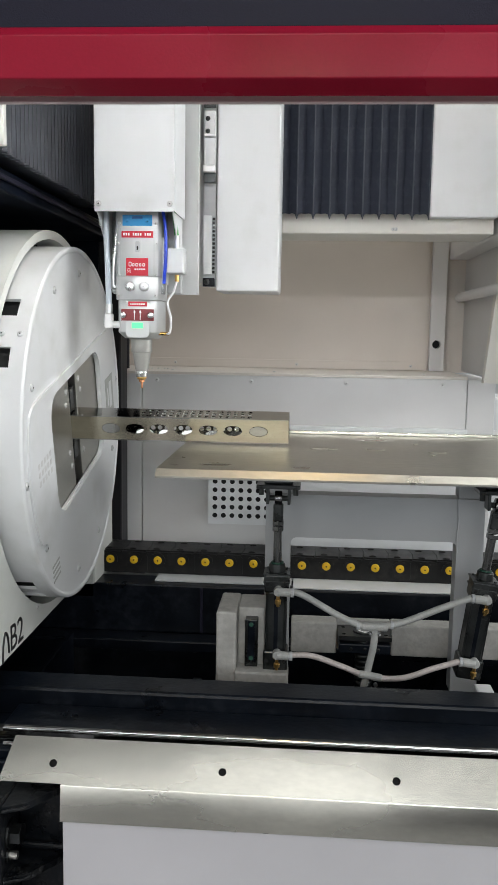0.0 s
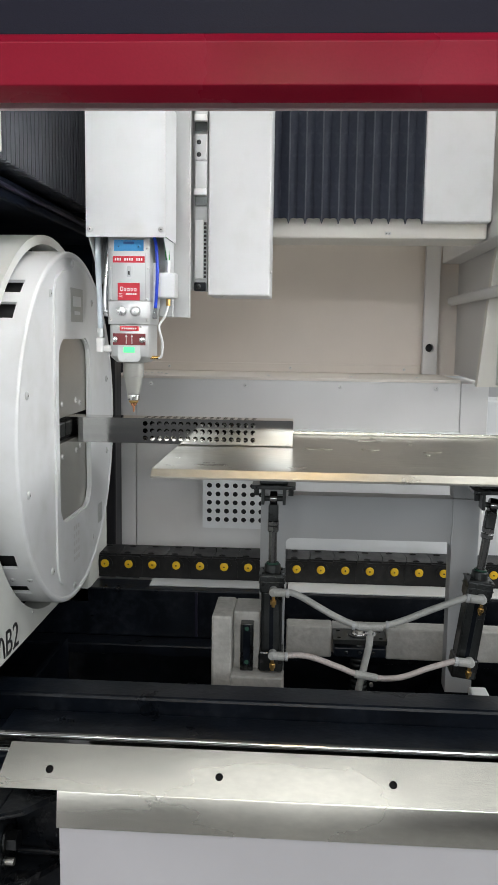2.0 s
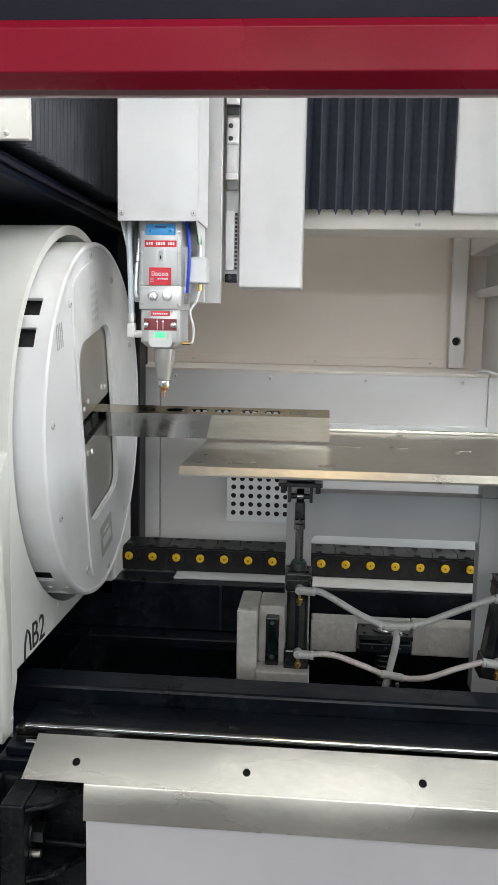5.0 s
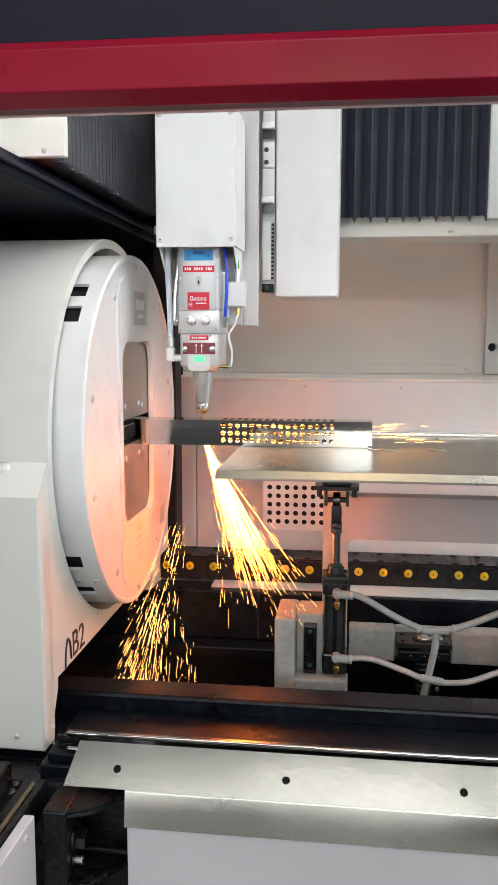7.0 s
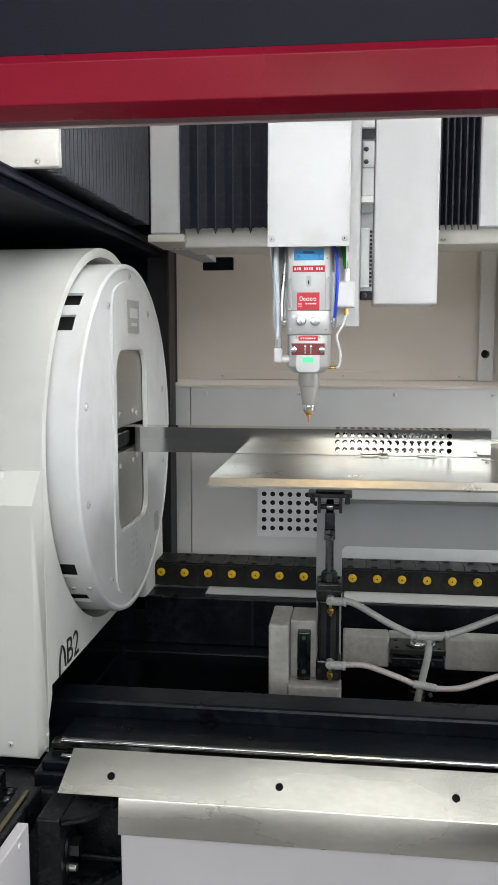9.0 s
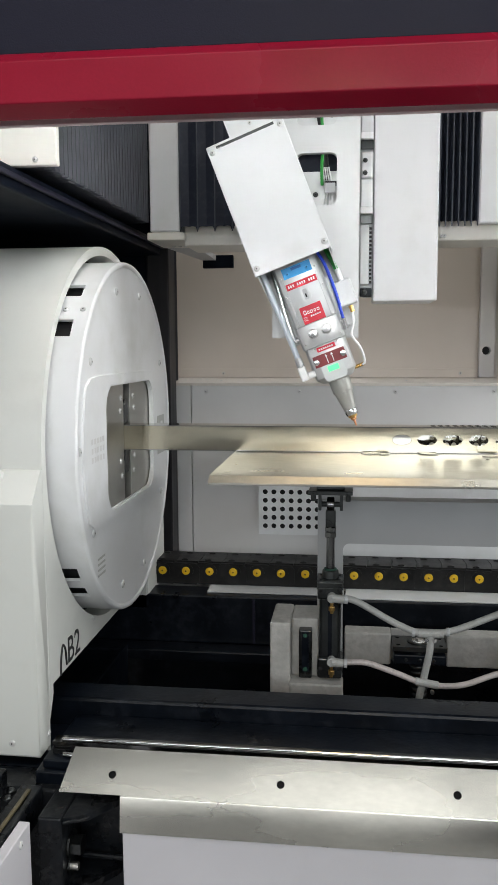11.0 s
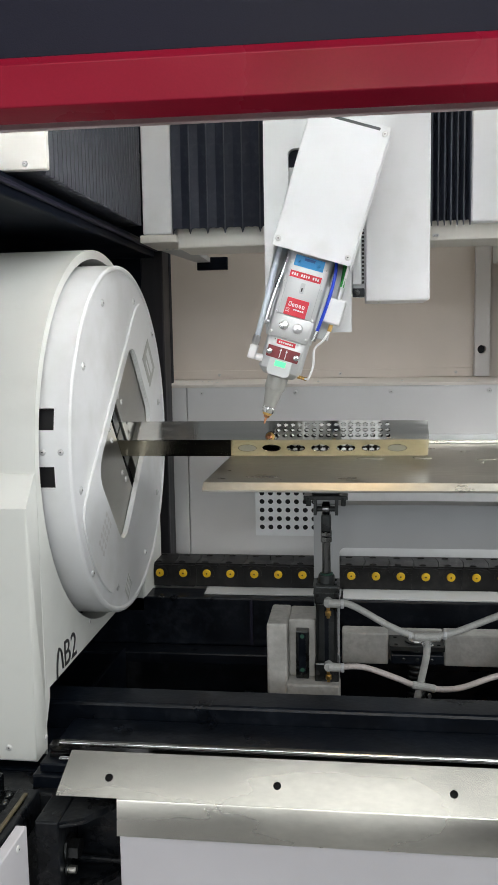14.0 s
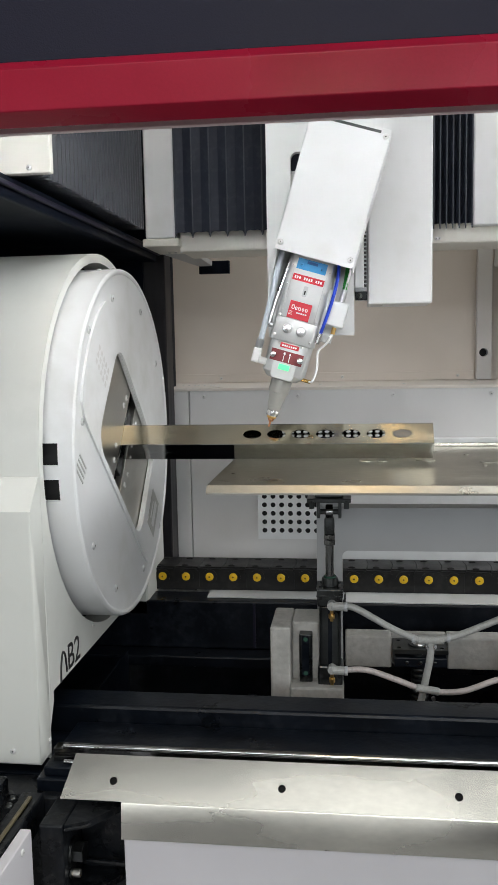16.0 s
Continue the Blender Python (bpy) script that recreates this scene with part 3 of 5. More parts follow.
def cable_chain():
    t = thing("cable_chain", "black plastic cable chain with yellow link pins", "cable chain")
    pitch = 0.0606
    pin = None
    for k in range(-4, 16):
        x = -0.449 + pitch * k
        side = plate([(x - 0.034, 0.708), (x + 0.026, 0.706), (x + 0.034, 0.714), (x + 0.034, 0.752), (x + 0.026, 0.761), (x - 0.030, 0.763), (x - 0.036, 0.755)], [], 0.008, at(0, 2.186 + (0.002 if k % 2 else 0.0), 0) @ FRONT)
        link = part("link", side, PLASTIC, t)
        part("boss", rod((x, 2.1848, 0.742), (x, 2.187, 0.742), 0.019, seg=24), PLASTIC, link)
        smooth(part("pin", rod((x, 2.181, 0.742), (x, 2.186, 0.742), 0.0098, 0.0108, 20, bevel=0.001), YELLOW, link, "yellow pin"), 40)
        part("pin_slot", rod((x, 2.1805, 0.742), (x, 2.1815, 0.742), 0.0020, seg=8), RECESSBLACK, link)
        part("lid", plate([(x - 0.029, 2.195), (x + 0.0300, 2.195), (x + 0.0352, 2.240), (x + 0.0300, 2.288), (x - 0.029, 2.288), (x - 0.024, 2.240)], [], 0.010, at(0, 0, 0.7555)), PLASTIC, link)
        for y in (2.200, 2.268):
            part("hinge", box(x - 0.014, x + 0.002, y, y + 0.009, 0.7656, 0.7686, 0.0008), PLASTIC, link)
            part("hinge_slot", box(x - 0.010, x - 0.002, y + 0.003, y + 0.006, 0.7687, 0.7691, 0.0), RECESSBLACK, link)
    part("rear_wall", box(-0.75, 0.62, 2.289, 2.296, 0.706, 0.764, 0.001), PLASTIC, t)


cable_chain()


def perforated_box():
    t = thing("perforated_cover", "white sheet metal cover with rows of round holes", "cover")
    holes = [circle(0.0178 + 0.0232 * i, 0.0234 + 0.0232 * j, 0.0068, 16) for i in range(9) for j in range(8)]
    part("sheet", plate([(0, 0), (0.215, 0), (0.215, 0.20), (0, 0.20)], holes, 0.002, at(-0.281, 2.35, 0.803) @ FRONT), WHITE, t)
    part("side", box(-0.281, -0.279, 2.352, 2.50, 0.803, 1.003, 0.0), WHITE, t)
    # dark sheet inside the cover, in place of the shade seen through its holes
    part("inner_shade", box(-0.277, -0.068, 2.39, 2.395, 0.806, 1.0, 0.0), RECESSBLACK, t)


perforated_box()
# ---- chuck ----


def chuck_housing():
    t = thing("chuck_housing", "white rounded chuck housing on short legs", "machine housing")
    cy, cz, R = 1.80, 1.13, 0.378

    def profile(r, half, zb, n=40):
        pts = [(cy + r * math.cos(radians(a)), cz + r * math.sin(radians(a))) for a in [180 * k / n for k in range(n + 1)]]
        return pts + [(cy - half, zb), (cy + half, zb)]

    hole = circle(cy, cz, 0.361, 64)
    # the upper hood: a ring-fronted half barrel
    smooth(part("hood", plate(profile(R, R, 1.112), [], 0.62, at(-1.20, 0, 0) @ SIDE), HOUSING, t), 40)
    front = [(cy + R * math.cos(radians(a)), cz + R * math.sin(radians(a))) for a in [180 * k / 48 for k in range(49)]] + [(cy - R, 0.752), (cy + R, 0.752)]
    smooth(part("front_shell", plate(front, [hole], 0.055, at(-0.580, 0, 0) @ SIDE), HOUSING, t), 40)
    # near-black ring added for the shade between housing and drum
    part("gap_shade", plate(circle(cy, cz, 0.3605, 64), [circle(cy, cz, 0.3485, 64)], 0.002, at(-0.579, 0, 0) @ SIDE), RECESSBLACK, t, "dark ring for the shade in the gap round the drum")
    part("lower_body", box(-1.20, -0.582, cy - 0.400, cy + 0.400, 0.752, 1.118, 0.010), HOUSING, t)
    skirt = plate([(1.372, 0.655), (1.372, 1.072), (1.415, 1.118), (1.421, 1.118), (1.421, 0.655)], [], 0.675, at(-1.20, 0, 0) @ SIDE)
    bmesh.ops.bevel(skirt, geom=[e for e in skirt.edges if e.calc_length() > 0.3], offset=0.004, segments=3, affect="EDGES", profile=0.5)
    smooth(part("front_skirt", skirt, HOUSING, t, "white folded skirt"), 40)
    part("side_cheek", plate([(1.40, 1.10), (1.44, 1.10), (1.44, 0.735), (1.40, 0.655)], [], 0.008, at(-0.5335, 0, 0) @ SIDE), HOUSING, t)
    part("far_leg", box(-1.20, -0.526, 2.10, 2.28, 0.664, 1.05, 0.006), HOUSING, t)
    for y, z, way in ((1.372, 0.677, (0, -1, 0)),):
        screw(t, -0.572, y, z, way, 0.0055)
    screw(t, -0.525, 1.412, 0.677, (1, 0, 0), 0.005)
    screw(t, -0.525, 1.66, 0.790, (1, 0, 0), 0.0045)
    screw(t, -0.525, 2.26, 0.685, (1, 0, 0), 0.004)
    m = at(-0.5246, 1.545, 0.778) @ pose(0, 0, 0, 90, 0, 90)
    lettering("B2", 0.066, m, t, INK)
    bm = sweep([(-0.5244, 1.474, 0.752), (-0.5244, 1.477, 0.780), (-0.5244, 1.487, 0.800), (-0.5244, 1.498, 0.792), (-0.5244, 1.502, 0.775), (-0.5244, 1.504, 0.760)], 0.0022, 8)
    part("arch_mark", bm, INK, t)


chuck_housing()


def chuck_disc():
    """The turning chuck: drum, face plate, window with jaws. Its own origin lies on its axis, in the plane of its face."""
    t = thing("rotary_chuck", "white round rotary chuck with slotted steel jaws", "chuck", at(-0.48, 1.80, 1.13))
    win = rounded(0.232, 0.356, 0.045, 6, 0.008, 0.0)
    R = 0.347
    face = plate(circle(0, 0, R - 0.004, 96), [win], 0.006, at(-0.006, 0, 0) @ SIDE)
    smooth(part("face_plate", face, WHITE, t), 40)
    # raised panel across the face, its ends round
    rim = []
    for k in range(96):
        a = 2 * math.pi * k / 96
        r = (0.314 ** -16 + (0.134 / max(abs(math.cos(a)), 1e-4)) ** -16) ** (-1 / 16)
        rim.append((0.004 + r * math.cos(a), r * math.sin(a)))
    smooth(part("raised_panel", plate(rim, [rounded(0.236, 0.360, 0.047, 6, 0.008, 0.0)], 0.0040, SIDE), WHITE, t), 10)
    # the drum, with pairs of slots through it at four quarters
    bm = bmesh.new()
    n, x0, x1, th = 360, -0.135, -0.0005, 0.006
    wide, close = (*range(33, 39), *range(49, 55)), (*range(36, 42), *range(46, 52))
    slot_ids = {(180 * q + k) % n for q in range(2) for k in wide} | {(90 + 180 * q + k) % n for q in range(2) for k in close}
    xs = [x0, -0.066, -0.025, x1]
    grid = [[[bm.verts.new((x, r * math.cos(2 * math.pi * i / n), r * math.sin(2 * math.pi * i / n))) for x in xs] for i in range(n)] for r in (R, R - th)]
    for i in range(n):
        j = (i + 1) % n
        for c in range(3):
            if c == 1 and i in slot_ids:
                continue
            bm.faces.new((grid[0][i][c], grid[0][j][c], grid[0][j][c + 1], grid[0][i][c + 1]))
            bm.faces.new((grid[1][i][c], grid[1][i][c + 1], grid[1][j][c + 1], grid[1][j][c]))
        for c in (0, 3):
            bm.faces.new((grid[0][i][c], grid[1][i][c], grid[1][j][c], grid[0][j][c]))
        if i in slot_ids:
            for c in (1, 2):
                bm.faces.new((grid[0][i][c], grid[0][j][c], grid[1][j][c], grid[1][i][c]))
            if (i - 1) % n not in slot_ids:
                bm.faces.new((grid[0][i][1], grid[0][i][2], grid[1][i][2], grid[1][i][1]))
            if j not in slot_ids:
                bm.faces.new((grid[0][j][1], grid[0][j][2], grid[1][j][2], grid[1][j][1]))
    smooth(part("drum", bm, WHITE, t), 40)
    edge = bmesh.new()
    prof = [(-0.0005, R), (0.002, R - 0.001), (0.0035, R - 0.004), (0.0035, R - 0.009), (0.0005, R - 0.011)]
    rings = [[edge.verts.new((x, r * math.cos(2 * math.pi * i / 96), r * math.sin(2 * math.pi * i / 96))) for x, r in prof] for i in range(96)]
    for i in range(96):
        for c in range(4):
            edge.faces.new((rings[i][c], rings[(i + 1) % 96][c], rings[(i + 1) % 96][c + 1], rings[i][c + 1]))
    smooth(part("edge_bead", edge, WHITE, t), 60)
    # plain dark core fills the chuck so slots and jaw gap look shaded
    part("shade_core", rod((-0.13, 0, 0), (-0.0235, 0, 0), 0.334, seg=64), RECESSBLACK, t, "dark core in place of the shade inside the chuck")
    # jaws: two ground plates with a gap, and clamp blocks
    for s in (1, -1):
        jaw = part("jaw_plate", box(-0.022, -0.0075, -0.150, 0.165, 0.025 if s > 0 else -0.22, 0.22 if s > 0 else -0.025, 0.001), JAW, t, "ground steel jaw plate")
        for y, z in ((-0.08, 0.045), (-0.055, 0.052), (0.045, 0.052), (0.075, 0.045)):
            screw(jaw, -0.0075, y, s * z, (1, 0, 0), 0.006)
    for y0, y1 in ((-0.075, -0.0265), (0.0265, 0.075)):
        part("clamp_block", box(-0.05, -0.009, y0, y1, -0.014, 0.014, 0.002), GUNMETAL, t)
    part("roller", rod((-0.022, -0.075, 0.0), (-0.022, -0.030, 0.0), 0.010, seg=18, bevel=0.002), CHROME, t)
    # face screws
    for base in (0, 180):
        for deg, r in ((16.5, 0.298), (58.5, 0.298), (88.8, 0.3255), (119.0, 0.298), (163.5, 0.298)):
            a = radians(base + deg)
            screw(t, 0.0, r * math.cos(a), r * math.sin(a), (1, 0, 0), 0.0075, ALU)
    for base in (45, 225):
        for x in (-0.013, -0.044):
            a = radians(base)
            screw(t, x, R * math.cos(a), R * math.sin(a), (0, math.cos(a), math.sin(a)), 0.0055, ALU)
    # logo patch: plain marks in place of the maker's sign
    logo = part("logo_patch", box(0.0045, 0.0052, -0.024, 0.064, 0.212, 0.278, 0), LOGOGREY, t, "grey logo patch")
    part("logo_mark", box(0.0053, 0.0057, -0.010, 0.050, 0.242, 0.262, 0), WHITE, logo)
    part("logo_bar", box(0.0053, 0.0057, 0.000, 0.042, 0.226, 0.233, 0), WHITE, logo)
    # vent: a block of short slits
    for i in range(4):
        part("vent_slit", box(0.0002, 0.0008, 0.196 + 0.010 * i, 0.200 + 0.010 * i, -0.240, -0.197, 0), LOGOGREY, t)
    for i in range(5):
        for j in range(3):
            part("faint_print", box(0.0042, 0.0045, -0.022 + 0.016 * j, -0.012 + 0.016 * j, -0.272 + 0.016 * i, -0.263 + 0.016 * i, 0), GREYWHITE, t)
    return t


chuck = chuck_disc()

# ---- the tube being cut ----
SIDE_LEN = 0.050


def square_tube():
    """Square steel tube; its end lies at x = 0 of its own space and it runs towards -x."""
    t = thing("square_tube", "polished square stainless tube with cut holes and ovals", "tube", at(-0.055, 1.80, 1.13))
    L, s, w = 1.25, SIDE_LEN / 2, 0.0018
    grid = [circle(-0.078 - 0.01425 * i, (j - 1) * 0.0145, 0.0050, 14) for i in range(16) for j in range(3)]
    ovals = [circle(-c, 0.0, 0.0185, 24, 0.0105) for c in (0.0595, 0.110, 0.1585, 0.2085, 0.257, 0.305, 0.353)]
    rect = [(-L, -s), (0, -s), (0, s), (-L, s)]
    inner = [(-L, -s + w), (0, -s + w), (0, s - w), (-L, s - w)]
    front = plate(rect, grid, w, at(0, -s, 0) @ FRONT)
    part("front_wall", front, TUBESTEEL, t)
    up = Matrix(((1, 0, 0, 0), (0, 1, 0, 0), (0, 0, 1, s - w), (0, 0, 0, 1)))
    part("upper_wall", plate(inner, grid, w, up), TUBESTEEL, t)
    down = Matrix(((1, 0, 0, 0), (0, 1, 0, 0), (0, 0, 1, -s), (0, 0, 0, 1)))
    part("oval_wall", plate(inner, ovals, w, down), GOLDSTEEL, t)
    back = plate(rect, [], w, at(0, s - w, 0) @ FRONT)
    part("rear_wall", back, TUBESTEEL, t)
    part("uncut_oval", plate(circle(-0.0595, 0, 0.0178, 24, 0.0098), [], w, down), TUBESTEEL, t, "oval slug still held in its cut")
    slug = part("cut_slug", plate(circle(-0.353, 0, 0.0180, 24, 0.0100), [], w * 0.9, down), TUBESTEEL, t, "oval slug")
    return t, slug


tube, slug = square_tube()

# ---- support table ----


def support_table():
    t = thing("support_table", "worn steel support table on a grey lifting frame", "table")
    outline = [(-0.262, 1.477), (0.75, 1.477), (0.75, 1.995), (-0.262, 1.995)]
    part("top_sheet", plate(outline, [], 0.004, at(0, 0, 1.100)), TABLESTEEL, t)
    part("front_lip", plate([(1.4765, 1.1038), (1.4650, 1.0935), (1.4650, 1.0905), (1.4680, 1.0905), (1.4765, 1.0975)], [], 1.012, at(-0.262, 0, 0) @ SIDE), TABLESTEEL, t, "bright front lip")
    part("back_lip", box(-0.262, 0.75, 1.990, 1.996, 1.105, 1.112, 0.001), STEEL, t)
    part("stiffener", box(-0.235, 0.75, 1.482, 1.53, 1.0865, 1.0995, 0.002), FRAMEGREY, t)
    part("side_channel", box(-0.10, 0.75, 1.70, 1.90, 1.084, 1.0995, 0.002), GUNMETAL, t)
    arc = [(0.302 - 0.014 + 0.014 * math.cos(radians(a)), 0.878 + 0.014 * math.sin(radians(a))) for a in range(0, 91, 15)]
    arc += [(-0.049 + 0.014 + 0.014 * math.cos(radians(a)), 0.878 + 0.014 * math.sin(radians(a))) for a in range(90, 181, 15)]
    frame_line = [(-0.103, 0.56), (-0.103, 0.985), (0.358, 0.985), (0.358, 0.56), (0.302, 0.56), *arc, (-0.049, 0.56)]
    part("portal_frame", plate(frame_line, [], 0.046, at(0, 1.902, 0) @ FRONT), FRAMEGREY, t, "grey painted portal frame")
    for x0, x1 in ((-0.103, -0.049), (0.302, 0.358)):
        part("post_head", box(x0, x1, 1.902, 1.948, 0.986, 1.083, 0.002), FRAMEGREY, t)
    part("weld_seam", sweep([(0.300, 1.9005, 0.985), (0.303, 1.9005, 0.94), (0.301, 1.9005, 0.90), (0.303, 1.9005, 0.87)], 0.0018, 6), FRAMEGREY, t)
    for x, tilt in ((-0.072, 0.0), (0.3115, 7.5)):
        lean = 0.348 * math.tan(radians(tilt))
        cyl = part("pneumatic_cylinder", box(x - 0.020, x + 0.020, 1.762, 1.802, 0.690, 0.815, 0.005), GUNMETAL, t, "dark pneumatic cylinder")
        for z0, z1 in ((0.812, 0.850), (0.650, 0.692)):
            cap = part("end_cap", box(x - 0.0245, x + 0.0245, 1.757, 1.807, z0, z1, 0.004), GUNMETAL, cyl)
            for dx in (-0.0185, 0.0185):
                part("cap_recess", rod((x + dx, 1.7566, (z0 + z1) / 2), (x + dx, 1.7575, (z0 + z1) / 2), 0.0042, seg=12), RECESSBLACK, cap)
        part("sensor_groove", box(x - 0.004, x + 0.004, 1.7612, 1.7622, 0.695, 0.81, 0.0), BLACK, cyl)
        part("name_plate", box(x + 0.006, x + 0.015, 1.7612, 1.7618, 0.735, 0.775, 0.0), GUNMETAL, cyl)
        for dx in (-0.018, 0.018):
            for dy in (-0.018, 0.018):
                part("tie_rod", rod((x + dx, 1.782 + dy, 0.655), (x + dx, 1.782 + dy, 0.854), 0.003, seg=10), GUNMETAL, cyl)
        for dx in (-0.0245, -0.0082, 0.0082, 0.0245):
            part("cap_rib", box(x + dx * 0.93 - 0.0018, x + dx * 0.93 + 0.0018, 1.7552, 1.7568, 0.824, 0.846, 0.0004), GUNMETAL, cyl)
        for z in (0.8350, 0.8500):
            part("cap_rim", box(x - 0.0262, x + 0.0262, 1.7545, 1.8095, z - 0.0012, z + 0.0012, 0.0004), GUNMETAL, cyl)
        part("gland_seal", rod((x, 1.782, 0.8660), (x, 1.782, 0.8705), 0.0125, seg=20), PLUG, cyl)
        part("gland", rod((x, 1.782, 0.850), (x, 1.782, 0.8675), 0.017, 0.016, 20, bevel=0.002), GUNMETAL, cyl)
        part("piston_rod", rod((x, 1.782, 0.858), (x, 1.782, 0.942), 0.0085, seg=20), DARKCHROME, cyl, "dark polished piston rod")
        for z in (0.934, 0.946):
            part("lock_nut", rod((x, 1.782, z), (x, 1.782, z + 0.010), 0.0125, seg=6, bevel=0.001), DARKCHROME, cyl)
        part("clevis", box(x - 0.010, x + 0.010, 1.770, 1.794, 0.953, 0.990, 0.004), GUNMETAL, cyl)
        smooth(part("rod_eye", rod((x - 0.0075, 1.782, 1.000), (x + 0.0075, 1.782, 1.000), 0.0150, seg=24, bevel=0.002), DARKCHROME, cyl))
        part("eye_pin", rod((x - 0.020, 1.782, 1.000), (x + 0.020, 1.782, 1.000), 0.0055, seg=14), GUNMETAL, cyl)
        mount = part("table_bracket", box(x + lean - 0.043, x + lean + 0.043, 1.755, 1.81, 1.0225, 1.0305, 0.001), GUNMETAL, t, "dark bracket under the table")
        part("bracket_post", box(x + lean - 0.028, x + lean + 0.028, 1.768, 1.808, 1.0307, 1.0838, 0.002), GUNMETAL, mount)
        for dx in (-0.021, 0.021):
            part("bracket_cheek", box(x + lean + dx - 0.003, x + lean + dx + 0.003, 1.765, 1.80, 0.990, 1.0223, 0.001), GUNMETAL, mount)
            screw(mount, x + lean + dx * 1.6, 1.755, 1.0265, (0, -1, 0), 0.004, GUNMETAL)
            part("bracket_bolt", rod((x + lean + dx * 1.62, 1.772, 1.0224), (x + lean + dx * 1.62, 1.772, 1.008), 0.0058, seg=6, bevel=0.0008), GUNMETAL, mount)
        foot = Vector((x, 1.782, 0.655))
        cyl.matrix_basis = Matrix.Translation(foot) @ pose(0, 0, 0, 0, tilt, 0) @ Matrix.Translation(-foot)
        for z in (0.820, 0.690):
            sgn = 1 if x < 0 else -1
            elbow = part("hose_elbow", rod((x + 0.004, 1.757, z), (x + 0.004, 1.738, z), 0.009, seg=14, bevel=0.002), HOSE, cyl, "grey push-in elbow")
            part("elbow_arm", rod((x + 0.004, 1.743, z), (x + 0.004 + sgn * 0.024, 1.743, z - 0.001), 0.0085, seg=14, bevel=0.001), HOSE, elbow)
            part("valve_stem", rod((x + 0.004, 1.742, z - 0.008), (x + 0.004, 1.742, z - 0.030), 0.0034, seg=10), BRASS, elbow, "brass flow valve")
            part("valve_knob", rod((x + 0.004, 1.742, z - 0.016), (x + 0.004, 1.742, z - 0.025), 0.0062, seg=12, bevel=0.001), BRASS, elbow)
            part("hose_collar", rod((x + 0.004 + sgn * 0.0245, 1.743, z - 0.001), (x + 0.004 + sgn * 0.031, 1.743, z - 0.001), 0.0092, seg=12, bevel=0.001), FRAMEGREY, elbow)
    up = part("upper_hose", sweep([(-0.05, 1.743, 0.821), (-0.02, 1.742, 0.816), (0.05, 1.74, 0.778), (0.10, 1.74, 0.757), (0.122, 1.74, 0.757), (0.17, 1.74, 0.766), (0.25, 1.741, 0.800), (0.307, 1.743, 0.822)], 0.0066, 12), HOSE, t, "grey rubber air hose")
    low = part("lower_hose", sweep([(-0.05, 1.743, 0.690), (0.0, 1.742, 0.692), (0.06, 1.74, 0.674), (0.115, 1.74, 0.655), (0.18, 1.74, 0.655), (0.24, 1.741, 0.677), (0.290, 1.743, 0.693)], 0.0058, 12), PINKHOSE, t, "pinkish air hose")
    smooth(up), smooth(low)
    part("tee", rod((0.098, 1.74, 0.757), (0.148, 1.74, 0.7575), 0.0082, seg=14, bevel=0.002), HOSE, t)
    part("tee", rod((0.095, 1.74, 0.660), (0.140, 1.74, 0.653), 0.0076, seg=14, bevel=0.002), HOSE, t)
    smooth(part("drop_hose", sweep([(0.123, 1.74, 0.757), (0.122, 1.742, 0.72), (0.113, 1.745, 0.67), (0.102, 1.75, 0.61)], 0.0070, 12), HOSE, t))
    for x, z in ((0.090, 0.7585), (0.156, 0.7615)):
        part("hose_clamp", rod((x - 0.003, 1.74, z), (x + 0.003, 1.74, z), 0.0086, seg=12, bevel=0.001), FRAMEGREY, t, "thin hose clamp")
    for x, z in ((0.115, 0.746), (0.131, 0.746), (0.128, 0.641)):
        part("clip_screw", rod((x, 1.731, z), (x, 1.738, z), 0.004, seg=8), CHROME, t)
    return t


table = support_table()


